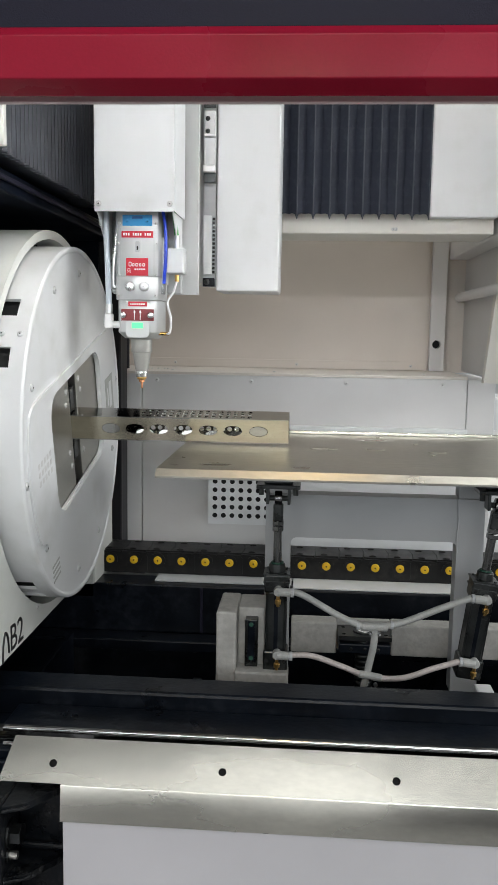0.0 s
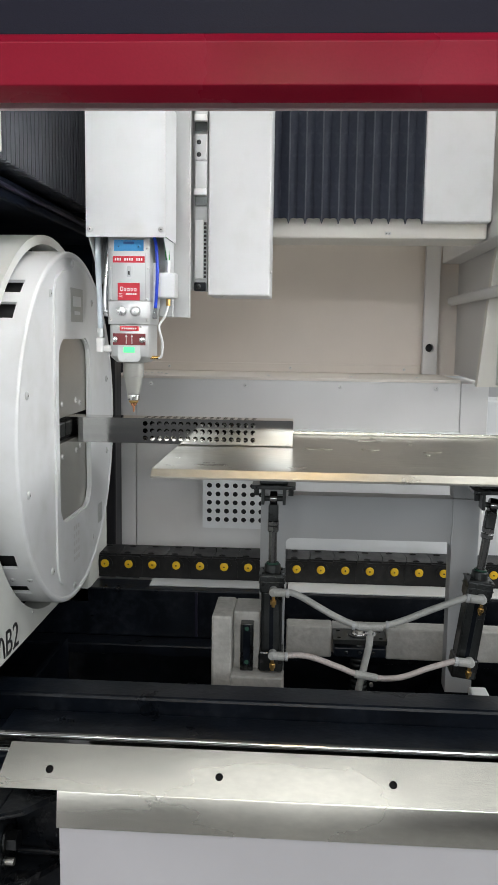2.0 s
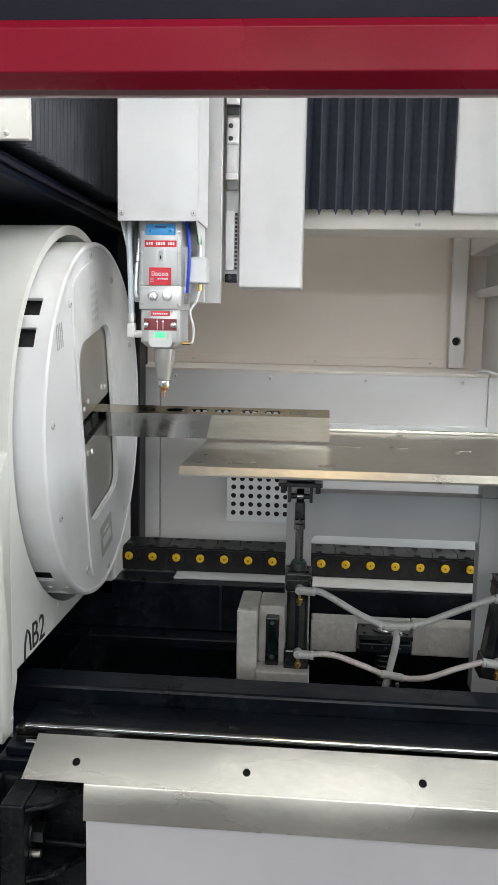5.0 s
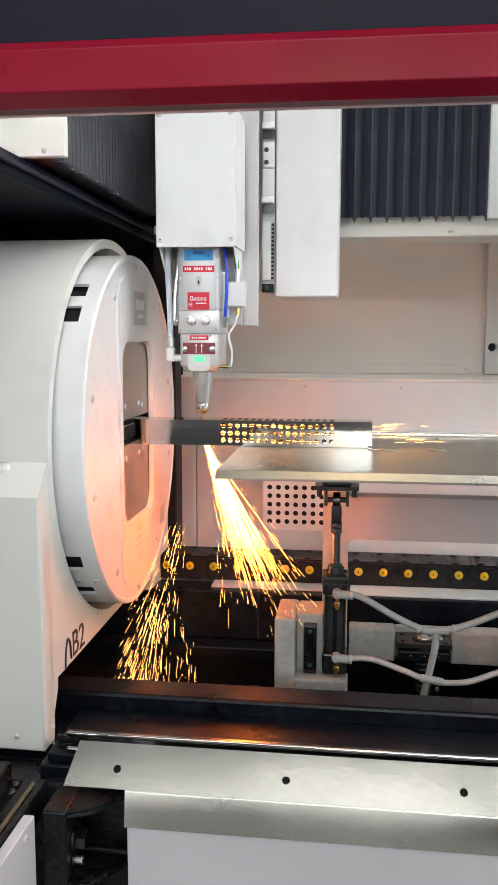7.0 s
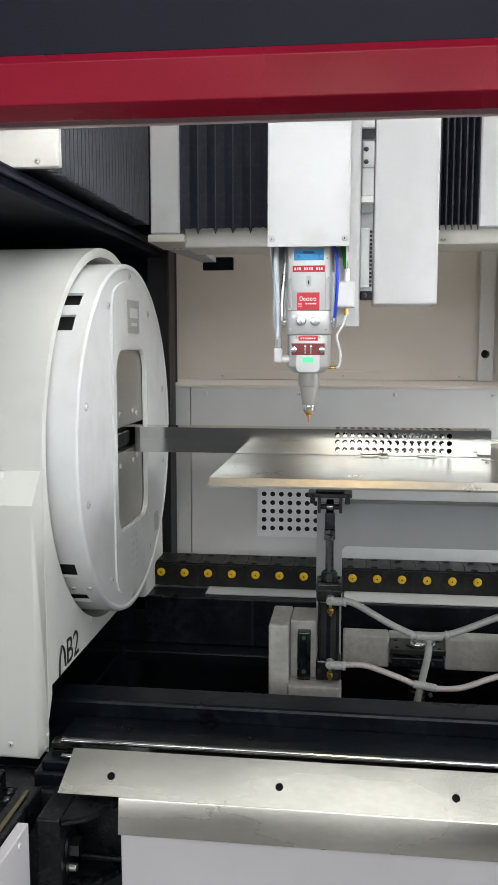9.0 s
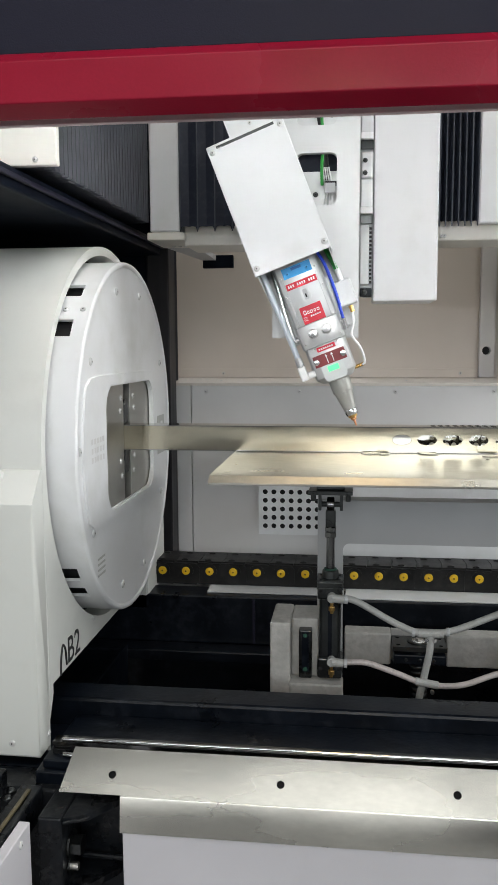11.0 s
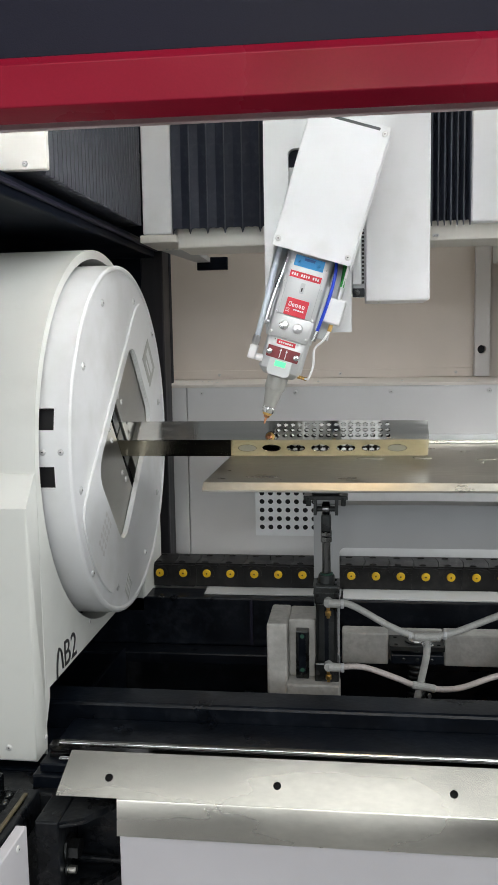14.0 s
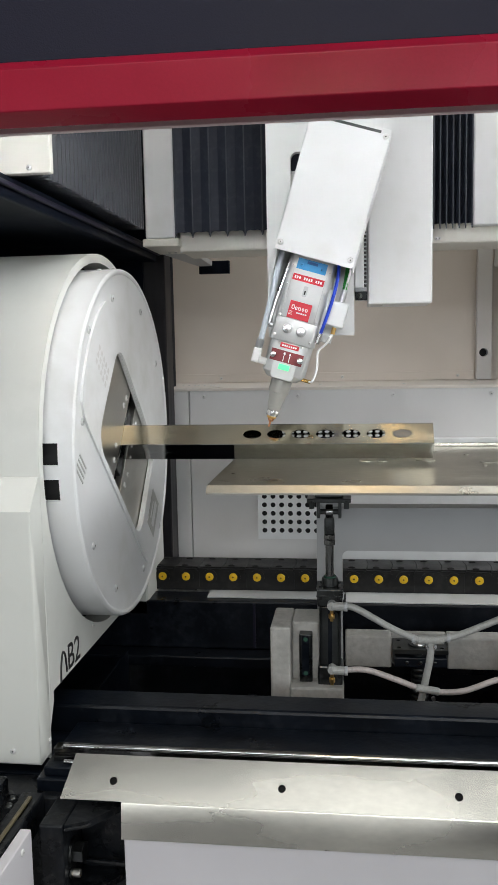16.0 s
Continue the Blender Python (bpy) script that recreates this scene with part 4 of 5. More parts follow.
def lift_base():
    t = thing("lift_base", "rough grey painted lift base with a slide rail", "machine base")
    part("block", box(-0.191, -0.150, 1.75, 1.88, 0.45, 0.764, 0.005), BLOCKGREY, t)
    part("block_web", box(-0.150, -0.095, 1.79, 1.88, 0.45, 0.762, 0.004), BLOCKGREY, t)
    part("foot_block", box(-0.152, -0.045, 1.738, 1.786, 0.45, 0.645, 0.004), BLOCKGREY, t)
    part("slide_rail", box(-0.134, -0.108, 1.765, 1.789, 0.646, 0.745, 0.002), GUNMETAL, t, "dark slide rail")
    part("slide_groove", box(-0.128, -0.114, 1.7635, 1.7648, 0.66, 0.742, 0.0), BLACK, t)
    for z in (0.665, 0.735):
        part("rail_plug", rod((-0.121, 1.7632, z), (-0.121, 1.764, z), 0.0045, seg=10), PLUG, t)
    part("cross_beam", box(-0.045, 0.058, 1.97, 2.02, 0.600, 0.672, 0.004), BLOCKGREY, t)
    part("cross_beam", box(0.180, 0.60, 1.97, 2.02, 0.600, 0.672, 0.004), BLOCKGREY, t)
    part("rear_web", box(0.0585, 0.1795, 2.004, 2.020, 0.600, 0.670, 0.002), BLOCKGREY, t)
    holes = [circle(x, y, 0.0048, 12) for x in (-0.046, 0.046) for y in (-0.022, 0.022)] + [circle(0, 0, 0.026, 24)]
    flange = part("bearing_flange", plate(rounded(0.118, 0.072, 0.004, 3), holes, 0.010, at(0.119, 1.965, 0.648)), GUNMETAL, t, "dark bearing flange with four bolt holes")
    smooth(part("bearing_ring", plate(circle(0, 0, 0.0255, 28), [circle(0, 0, 0.0185, 28)], 0.012, at(0.119, 1.965, 0.6495)), GUNMETAL, flange))
    smooth(part("bearing_race", rod((0.119, 1.965, 0.640), (0.119, 1.965, 0.6625), 0.0180, 0.0165, 28, bevel=0.0015), CHROME, flange, "bright bearing race"))
    part("spindle_end", rod((0.119, 1.965, 0.6626), (0.119, 1.965, 0.6665), 0.0080, seg=16), JAW, flange)
    part("flange_bed", box(0.062, 0.176, 1.930, 2.000, 0.618, 0.640, 0.003), BLACK, t)
    for dx in (-0.03, 0.0, 0.03):
        screw(t, 0.119 + dx, 1.930, 0.629, (0, -1, 0), 0.004, GUNMETAL)
    spin = part("spindle", rod((0.119, 1.955, 0.35), (0.119, 1.955, 0.617), 0.0155, seg=20), BLACK, t, "black ball screw spindle")
    for k in range(14):
        z = 0.44 + 0.0125 * k
        smooth(part("thread_turn", rod((0.119, 1.955, z), (0.119, 1.955, z + 0.0095), 0.0200, 0.0200, 20, bevel=0.003), GUNMETAL, spin), 70)
    part("junction_plate", box(0.318, 0.352, 1.70, 1.742, 0.588, 0.642, 0.004), WHITE, t, "small pale terminal plate")
    for x, z in ((0.328, 0.628), (0.342, 0.60)):
        screw(t, x, 1.70, z, (0, -1, 0), 0.004)


lift_base()


def steel_scrap(rx, ry):
    return tagged(part("cut_slug", plate(circle(0, 0, rx, 24, ry), [], 0.0015, FLAT), TABLESTEEL), "thin dark oval cut-out lying on the table", "scrap piece", "cut-outs on the table")


SCRAPS = []
for x, y, a, rx, ry, w in ((0.005, 1.758, 12, 0.019, 0.010, 2), (0.113, 1.762, -20, 0.019, 0.010, 1), (0.030, 1.748, 40, 0.012, 0.006, 2), (0.229, 1.742, 5, 0.018, 0.010, 1), (0.20, 1.85, 70, 0.005, 0.005, 0), (0.134, 1.957, 0, 0.005, 0.005, 0), (0.215, 1.70, 30, 0.004, 0.004, 0)):
    SCRAPS.append((steel_scrap(rx, ry), x, y, a, w))
# ---- gantry carriage, slide and head (placed as they stand when the carriage is at its right end) ----


def carriage():
    t = thing("gantry_carriage", "white gantry carriage with a tall cover box", "machine carriage")
    part("cover_box", box(0.008, 0.141, 1.95, 2.094, 1.403, 2.12, 0.004), WHITE, t, "tall white cover box")
    part("column", box(-0.16, 0.004, 1.985, 2.092, 1.42, 2.12, 0.003), PLATE, t, "machined column")
    part("slide_rail", box(-0.012, 0.006, 1.955, 1.984, 1.412, 2.10, 0.001), PLATE, t)
    # grey sheet stands in for the shade between the column's blocks
    part("rail_shadow", box(-0.019, 0.0065, 1.9525, 1.9545, 1.412, 1.85, 0.0), FRAMEGREY, t)
    part("cable_block", box(-0.0195, -0.001, 1.9455, 1.952, 1.438, 1.56, 0.001), PLATE, t)
    for k in range(14):
        part("chain_tooth", box(0.0, 0.005, 1.947, 1.952, 1.44 + 0.0085 * k, 1.445 + 0.0085 * k, 0.0), PLASTIC, t)
    part("bottom_stop", box(-0.019, 0.006, 1.935, 1.952, 1.412, 1.43, 0.002), BLACK, t)
    screw(t, -0.010, 1.935, 1.421, (0, -1, 0), 0.006, GUNMETAL)
    screw(t, 0.036, 1.97, 1.4028, (0, 0, -1), 0.004)
    screw(t, 0.1412, 1.97, 1.455, (1, 0, 0), 0.004)
    return t


def z_slide():
    t = thing("z_slide", "bead-blasted aluminium slide plate with two windows", "slide plate")
    wins = [rounded(0.081, 0.103, 0.013, 5, -0.107, z) for z in (1.672, 1.828)]
    part("plate", plate([(-0.197, 1.356), (-0.021, 1.356), (-0.021, 2.06), (-0.197, 2.06)], wins, 0.018, at(0, 1.88, 0) @ FRONT), PLATE, t)
    part("inner_plate", box(-0.185, -0.035, 1.918, 1.930, 1.50, 1.694, 0.001), ALU, t)
    part("inner_plate", box(-0.185, -0.035, 1.918, 1.930, 1.752, 2.05, 0.001), ALU, t)
    part("gap_backing", box(-0.185, -0.035, 1.935, 1.938, 1.69, 1.756, 0.0), BELLOW, t)
    for x, z in ((-0.111, 1.648), (-0.111, 1.805), (-0.078, 1.805), (-0.111, 1.842), (-0.078, 1.842)):
        screw(t, x, 1.918, z, (0, -1, 0), 0.0055, GUNMETAL)
    part("cable_block", box(-0.092, -0.070, 1.898, 1.917, 1.648, 1.668, 0.002), FRAMEGREY, t)
    for k in range(4):
        smooth(part("grey_cable", sweep([(-0.096 + 0.004 * k, 1.906, 1.70), (-0.092 + 0.005 * k, 1.908, 1.66), (-0.094 + 0.006 * k, 1.907, 1.61)], 0.0016, 6), PLATE, t))
    for z0, z1 in ((1.610, 1.623), (1.759, 1.772), (1.905, 1.918)):
        part("end_block", box(-0.0195, 0.0060, 1.930, 1.944, z0, z1, 0.001), PRINT, t)
    part("bearing_plate", box(-0.0190, 0.0065, 1.938, 1.944, 1.6235, 1.680, 0.002), PLATE, t)
    part("upper_plate", box(-0.0190, 0.0065, 1.939, 1.944, 1.7725, 1.900, 0.002), PLATE, t)
    # two dark strips painted where shade lies beside the white end blocks
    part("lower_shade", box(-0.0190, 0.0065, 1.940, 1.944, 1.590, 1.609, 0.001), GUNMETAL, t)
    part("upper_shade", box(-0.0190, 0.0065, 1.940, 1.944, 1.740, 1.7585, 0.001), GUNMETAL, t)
    blk = part("rail_carrier", box(-0.0190, 0.0065, 1.934, 1.944, 1.6808, 1.734, 0.004), PLATE, t)
    for z in (1.692, 1.717):
        screw(blk, -0.010, 1.934, z, (0, -1, 0), 0.0050, GUNMETAL)
    for k in range(2):
        smooth(part("black_cable", sweep([(-0.024, 1.932, 1.855 - 0.006 * k), (-0.010, 1.933, 1.845 - 0.006 * k), (0.0045, 1.937, 1.828 - 0.006 * k)], 0.0022, 8), CABLE, t))
    part("pivot_motor", rod((-0.1155, 1.83, 1.425), (-0.1155, 1.879, 1.425), 0.060, seg=32, bevel=0.003), ALU, t)
    smooth(part("green_cable", sweep([(-0.098, 1.905, 1.90), (-0.100, 1.903, 1.84), (-0.096, 1.905, 1.75), (-0.098, 1.903, 1.70), (-0.097, 1.905, 1.664)], 0.0032, 8), GREEN, t))
    for k in range(3):
        smooth(part("black_cable", sweep([(-0.06 - 0.006 * k, 1.906, 1.92), (-0.088 - 0.005 * k, 1.905, 1.87), (-0.098 - 0.004 * k, 1.905, 1.80), (-0.094 + 0.003 * k, 1.910, 1.72), (-0.090 + 0.003 * k, 1.912, 1.675)], 0.0024, 7), CABLE, t))
    part("cable_tie", box(-0.092, -0.068, 1.902, 1.910, 1.662, 1.672, 0.001), CABLE, t)
    return t


def cutting_head():
    """The tilting head; its own origin is its tilting axis."""
    t = thing("laser_cutting_head", "silver laser cutting head under a white cover", "cutting head", at(-0.1155, 1.80, 1.425))
    cov = part("cover", box(-0.0735, 0.0735, -0.100, -0.098, 0.072, 0.322, 0.0008), WHITE, t, "white sheet metal cover")
    for s in (-1, 1):
        part("cover_side", box(s * 0.0735 - 0.001, s * 0.0735 + 0.001, -0.0975, 0.028, 0.074, 0.321, 0.0005), WHITE, cov)
        part("side_gusset", plate([(-0.095, 0.074), (0.02, 0.074), (0.02, 0.0), (0.0, -0.01)], [], 0.0016, at(s * 0.0700 - 0.0008, 0, 0) @ SIDE), WHITE, cov)
        screw(cov, s * 0.066, -0.100, 0.086, (0, -1, 0), 0.0055)
        screw(cov, s * 0.066, -0.100, 0.309, (0, -1, 0), 0.0055)
    part("top_slit", box(-0.056, 0.056, -0.1008, -0.1003, 0.3125, 0.3175, 0), GUNMETAL, cov)
    part("cover_top", box(-0.0725, 0.0725, -0.090, 0.028, 0.312, 0.316, 0.0005), GUNMETAL, cov)
    part("top_tab", plate(rounded(0.085, 0.09, 0.014, 5, 0.012, 0.340), [], 0.002, at(0, -0.035, 0) @ FRONT), WHITE, cov, "white rounded tab")
    screw(cov, 0.015, -0.035, 0.350, (0, -1, 0), 0.004)
    part("back_plate", box(-0.070, 0.070, 0.018, 0.028, -0.07, 0.31, 0.002), ALU, t)

    def block(half, y0, y1, z0, z1, cut, foot=0.0):
        """An upright body with chamfered front corners; its foot narrows by foot."""
        bm = bmesh.new()
        rings = []
        for z, k in ((z0, foot), (z0 + 1.1 * foot, 0.0), (z1, 0.0)) if foot else ((z0, 0.0), (z1, 0.0)):
            h = half - k
            rings.append([bm.verts.new((x, y, z)) for x, y in ((-h, y1), (-h, y0 + cut + k), (-h + cut * 0.35, y0 + cut * 0.35 + k), (-h + cut, y0 + k), (h - cut, y0 + k), (h - cut * 0.35, y0 + cut * 0.35 + k), (h, y0 + cut + k), (h, y1))])
        for a, b in zip(rings, rings[1:]):
            for i in range(8):
                bm.faces.new((a[i], a[(i + 1) % 8], b[(i + 1) % 8], b[i]))
        bm.faces.new(rings[0][::-1])
        bm.faces.new(rings[-1])
        bmesh.ops.bevel(bm, geom=[e for e in bm.edges if abs(e.verts[0].co.z - e.verts[1].co.z) < 1e-6], offset=0.0012, segments=2, affect="EDGES", profile=0.5)
        return bm

    up = smooth(part("upper_body", block(0.0425, -0.070, 0.012, -0.0425, 0.11, 0.0105), ALU, t, "silver upper body"), 30)
    smooth(part("shoulder", block(0.0425, -0.0722, 0.012, -0.0865, -0.0428, 0.0105), ALU, t), 30)
    low = smooth(part("lower_body", block(0.0400, -0.068, 0.008, -0.1590, -0.0868, 0.013, 0.011), ALU, t, "silver lower body"), 30)
    smooth(part("step_plate", plate(rounded(0.044, 0.036, 0.008, 5, 0, -0.139), [], 0.0035, at(0, -0.0713, 0) @ FRONT), ALU, low), 30)
    for s in (-1, 1):
        part("face_edge", box(s * 0.0315 - 0.0005, s * 0.0315 + 0.0005, -0.0706, -0.0699, -0.040, 0.046, 0.0), FRAMEGREY, up)
    for s in (-1, 1):
        for z in (0.055, -0.040, -0.078):
            screw(up, s * 0.0345, -0.0725 if z < -0.03 else -0.070, z, (0, -1, 0), 0.0028)
        screw(up, s * 0.0365, -0.070, 0.018, (0, -1, 0), 0.0024)
        knob = smooth(part("knob", rod((s * 0.0135, -0.072, -0.062), (s * 0.0135, -0.083, -0.062), 0.0095, 0.0085, 24, bevel=0.0012), CHROME, t, "chrome adjusting knob"))
        part("knob_socket", rod((s * 0.0135, -0.0832, -0.062), (s * 0.0135, -0.0826, -0.062), 0.0016, seg=6), FRAMEGREY, knob)
        screw(low, s * 0.022, -0.068, -0.090, (0, -1, 0), 0.003)
        k2 = smooth(part("side_knob", rod((s * 0.026, -0.0718, -0.115), (s * 0.026, -0.080, -0.115), 0.0062, 0.0056, 18, bevel=0.001), CHROME, low))
        part("collar_bolt", rod((s * 0.042, -0.045, -0.062), (s * 0.049, -0.045, -0.062), 0.0045, seg=10), CHROME, t)
    slot = part("lens_slot", plate(rounded(0.017, 0.031, 0.0085, 6, 0, 0.012), [rounded(0.009, 0.022, 0.0044, 6, 0, 0.012)], 0.0015, at(0, -0.0718, 0) @ FRONT), ALU, up)
    part("slot_dark", box(-0.0042, 0.0042, -0.0705, -0.0700, 0.002, 0.022, 0), FRAMEGREY, slot)
    part("slot_mark", box(-0.0014, 0.0014, -0.0709, -0.0706, 0.006, 0.013, 0), RECESSBLACK, slot)
    # labels: plain bars stand for what must not be lettered
    lab = part("blue_label", box(-0.028, 0.028, -0.0712, -0.0701, 0.050, 0.070, 0.0), LABELBLUE, up, "blue label")
    part("print_bar", box(-0.010, 0.010, -0.0716, -0.0713, 0.062, 0.067, 0.0), mat("deep_blue_print", (0.01, 0.12, 0.36), 0.5), lab)
    for s in (-1, 1):
        screw(lab, s * 0.019, -0.0713, 0.058, (0, -1, 0), 0.0035, LABELBLUE)
    lab = part("red_strip", box(-0.030, 0.030, -0.0712, -0.0701, 0.0285, 0.0405, 0.0), LABELRED, up, "red label strip with white bars")
    for k in range(12):
        if k not in (3, 8):
            part("print_bar", box(-0.0265 + 0.0045 * k, -0.0238 + 0.0045 * k, -0.0716, -0.0713, 0.0322, 0.0370, 0.0), PRINT, lab)
    lab = part("red_badge", box(-0.0215, 0.0205, -0.0712, -0.0701, -0.0415, -0.0090, 0.0), LABELRED, up, "red badge with white marks")
    for x, w, h in ((-0.0165, 0.0055, 0.0085), (-0.0095, 0.0040, 0.0060), (-0.0040, 0.0055, 0.0060), (0.0035, 0.0040, 0.0060), (0.0095, 0.0050, 0.0060)):
        part("badge_mark", plate(rounded(w, h, 0.0018, 4, x + w / 2, -0.0245 + h / 2), [rounded(w - 0.0022, h - 0.0030, 0.0008, 3, x + w / 2, -0.0245 + h / 2)], 0.0003, at(0, -0.0716, 0) @ FRONT), PRINT, lab)
    for k in range(5):
        part("badge_line", box(-0.0055 + 0.0042 * k, -0.0024 + 0.0042 * k, -0.0716, -0.0713, -0.0310, -0.0282, 0), PRINT, lab)
    for k in range(3):
        part("badge_stroke", sweep([(-0.0195, -0.0714, -0.030 - 0.0028 * k), (-0.0165, -0.0714, -0.0285 - 0.0028 * k), (-0.0125, -0.0714, -0.0300 - 0.0028 * k)], 0.0004, 5, n=4), PRINT, lab)
    lab = part("small_red_label", box(-0.018, 0.018, -0.0695, -0.0681, -0.0985, -0.0895, 0.0), LABELRED, low, "small red label")
    for k in range(7):
        part("print_bar", box(-0.0145 + 0.0042 * k, -0.0117 + 0.0042 * k, -0.0699, -0.0696, -0.0958, -0.0926, 0.0), PRINT, lab)
    lab = part("maroon_label", box(-0.031, 0.031, -0.0718, -0.0681, -0.1255, -0.1035, 0.0), MAROON, low, "maroon label with two white arrows")
    for dx in (-0.0055, 0.0055):
        part("arrow_mark", plate([(dx - 0.0006, -0.1235), (dx + 0.0006, -0.1235), (dx + 0.0006, -0.110), (dx + 0.0025, -0.110), (dx, -0.1055), (dx - 0.0025, -0.110), (dx - 0.0006, -0.110)], [], 0.0003, at(0, -0.0722, 0) @ FRONT), PRINT, lab)
    part("status_light", box(-0.0105, 0.0105, -0.0735, -0.0713, -0.1395, -0.1290, 0.0006), LED, low, "lit green status light")

    cone = smooth(part("nozzle_cone", rod((0, -0.03, -0.159), (0, -0.03, -0.186), 0.0205, 0.0202, 32, bevel=0.001), CONEGREY, t, "grey nozzle cone"), 50)
    smooth(part("cone_taper", rod((0, -0.03, -0.186), (0, -0.03, -0.2215), 0.0182, 0.0122, 32), CONEGREY, cone))
    smooth(part("ceramic_ring", rod((0, -0.03, -0.2218), (0, -0.03, -0.2335), 0.0122, 0.0115, 28, bevel=0.001), CHROME, cone), 50)
    smooth(part("lock_ring", rod((0, -0.03, -0.2338), (0, -0.03, -0.2385), 0.0098, 0.0085, 24, bevel=0.001), BRASS, cone), 50)
    tip = smooth(part("nozzle_tip", rod((0, -0.03, -0.2388), (0, -0.03, -0.2440), 0.0066, 0.0050, 20), COPPER, cone, "copper nozzle tip"), 50)
    smooth(part("tip_end", rod((0, -0.03, -0.2440), (0, -0.03, -0.2560), 0.0026, 0.0016, 16), COPPER, tip), 50)

    smooth(part("air_hose", sweep([(-0.063, -0.055, 0.09), (-0.062, -0.058, 0.03), (-0.059, -0.06, -0.03), (-0.0577, -0.058, -0.096)], 0.0055, 10), CLEARHOSE, t, "milky air hose"))
    elb = part("hose_elbow", box(-0.0655, -0.0500, -0.066, -0.050, -0.140, -0.112, 0.003), PRINT, t, "white hose elbow")
    part("elbow_foot", rod((-0.0500, -0.058, -0.133), (-0.036, -0.058, -0.133), 0.0068, seg=14, bevel=0.001), PRINT, elb)
    part("elbow_nut", rod((-0.0577, -0.058, -0.112), (-0.0577, -0.058, -0.094), 0.0072, seg=8, bevel=0.001), CHROME, elb)
    smooth(part("braided_hose", sweep([(-0.046, -0.03, 0.10), (-0.047, -0.035, 0.05), (-0.052, -0.04, -0.02), (-0.052, -0.045, -0.065)], 0.0042, 10, n=18, ribs=1), CHROME, t, "braided steel hose"))
    smooth(part("blue_hose", sweep([(0.046, -0.06, 0.08), (0.052, -0.066, 0.05), (0.053, -0.066, 0.0), (0.049, -0.062, -0.055)], 0.0031, 10), BLUE, t, "blue air hose"))
    part("hose_fitting", rod((0.049, -0.062, -0.055), (0.047, -0.06, -0.075), 0.0045, seg=10), CHROME, t)
    sb = part("sensor_box", box(0.050, 0.086, -0.058, -0.020, -0.036, 0.012, 0.003), PLATE, t, "pale sensor box")
    part("sensor_arm", box(0.041, 0.049, -0.05, -0.01, -0.055, 0.03, 0.002), PLATE, t)
    smooth(part("green_lead", sweep([(0.060, -0.03, 0.10), (0.066, -0.036, 0.06), (0.069, -0.04, 0.036)], 0.0042, 8), GREEN, sb))
    part("plug", rod((0.070, -0.04, 0.036), (0.070, -0.04, 0.012), 0.0055, seg=14), CHROME, sb)
    part("gold_plug", rod((0.070, -0.04, -0.037), (0.070, -0.04, -0.050), 0.0042, seg=12), BRASS, sb)
    smooth(part("white_lead", sweep([(0.070, -0.04, -0.048), (0.064, -0.044, -0.07), (0.053, -0.046, -0.09), (0.060, -0.048, -0.12), (0.058, -0.048, -0.146), (0.050, -0.046, -0.149)], 0.0022, 8), PRINT, t, "thin white lead"))
    part("gold_elbow", rod((0.036, -0.045, -0.149), (0.056, -0.045, -0.149), 0.0035, seg=10), BRASS, t)
    return t


def head_conduit(parent):
    """The ribbed conduit at the head's top, which stays nearly upright while the head tilts; its own origin is its foot."""
    ob = smooth(part("conduit", sweep([(0, 0, -0.03), (0, 0, 0.02), (0.002, 0, 0.07), (-0.002, 0, 0.12), (-0.016, 0, 0.17)], 0.0150, 16, n=16, ribs=1), CABLE, parent, "black ribbed conduit", at(0.007, -0.012, 0.372)))
    smooth(part("conduit_band", rod((0, 0, 0.026), (0.001, 0, 0.070), 0.0182, seg=24, bevel=0.001), WARMWHITE, ob, "cream band"))
    return ob


carr, slide, head = carriage(), z_slide(), cutting_head()
conduit = head_conduit(head)

# ---- pleated bellows: leaves that fold as the carriage travels ----
LEAF, PLEATS = 0.0215, 10


def leaf_mesh():
    """Half a fold: a stiff sheet with a welt along its front edge and a hanging tip below it."""
    bm = bmesh.new()
    L, th, z0 = LEAF, 0.0007, 1.586
    edge = [(0.0, z0 - 0.0120), (0.0016, z0 - 0.0100), (0.0045, z0 - 0.0022), (0.0080, z0 - 0.0006), (L * 0.62, z0 + 0.0004), (L, z0 - 0.0004), (L, 2.1), (0, 2.1)]
    n = len(edge)
    vs = [bm.verts.new((x, y, z)) for y in (-th, th) for x, z in edge]
    bm.faces.new(vs[:n])
    bm.faces.new(vs[n:][::-1])
    for i in range(n):
        j = (i + 1) % n
        bm.faces.new((vs[j], vs[i], vs[i + n], vs[j + n]))
    first = len(bm.faces)
    rod((0, 0, z0 - 0.013), (0, 0, 2.1), 0.0016, seg=6, bm=bm)
    me = bpy.data.meshes.new("leaf")
    bmesh.ops.recalc_face_normals(bm, faces=bm.faces)
    bm.to_mesh(me)
    bm.free()
    me.materials.append(BELLOW)
    me.materials.append(SEAM)
    for p in me.polygons:
        p.material_index = int(p.index >= first)
    return me


LEAF_MESH = leaf_mesh()


def bellows(label):
    t = thing("rail_bellows", label, "bellows", group="bellows on the gantry beam")
    leaves = []
    for k in range(2 * PLEATS):
        ob = new("leaf", LEAF_MESH)
        ob.parent = t
        leaves.append(ob)
    return leaves


left_bellows = bellows("black folded bellows on the cross beam")
right_bellows = bellows("black folded bellows on the cross beam")


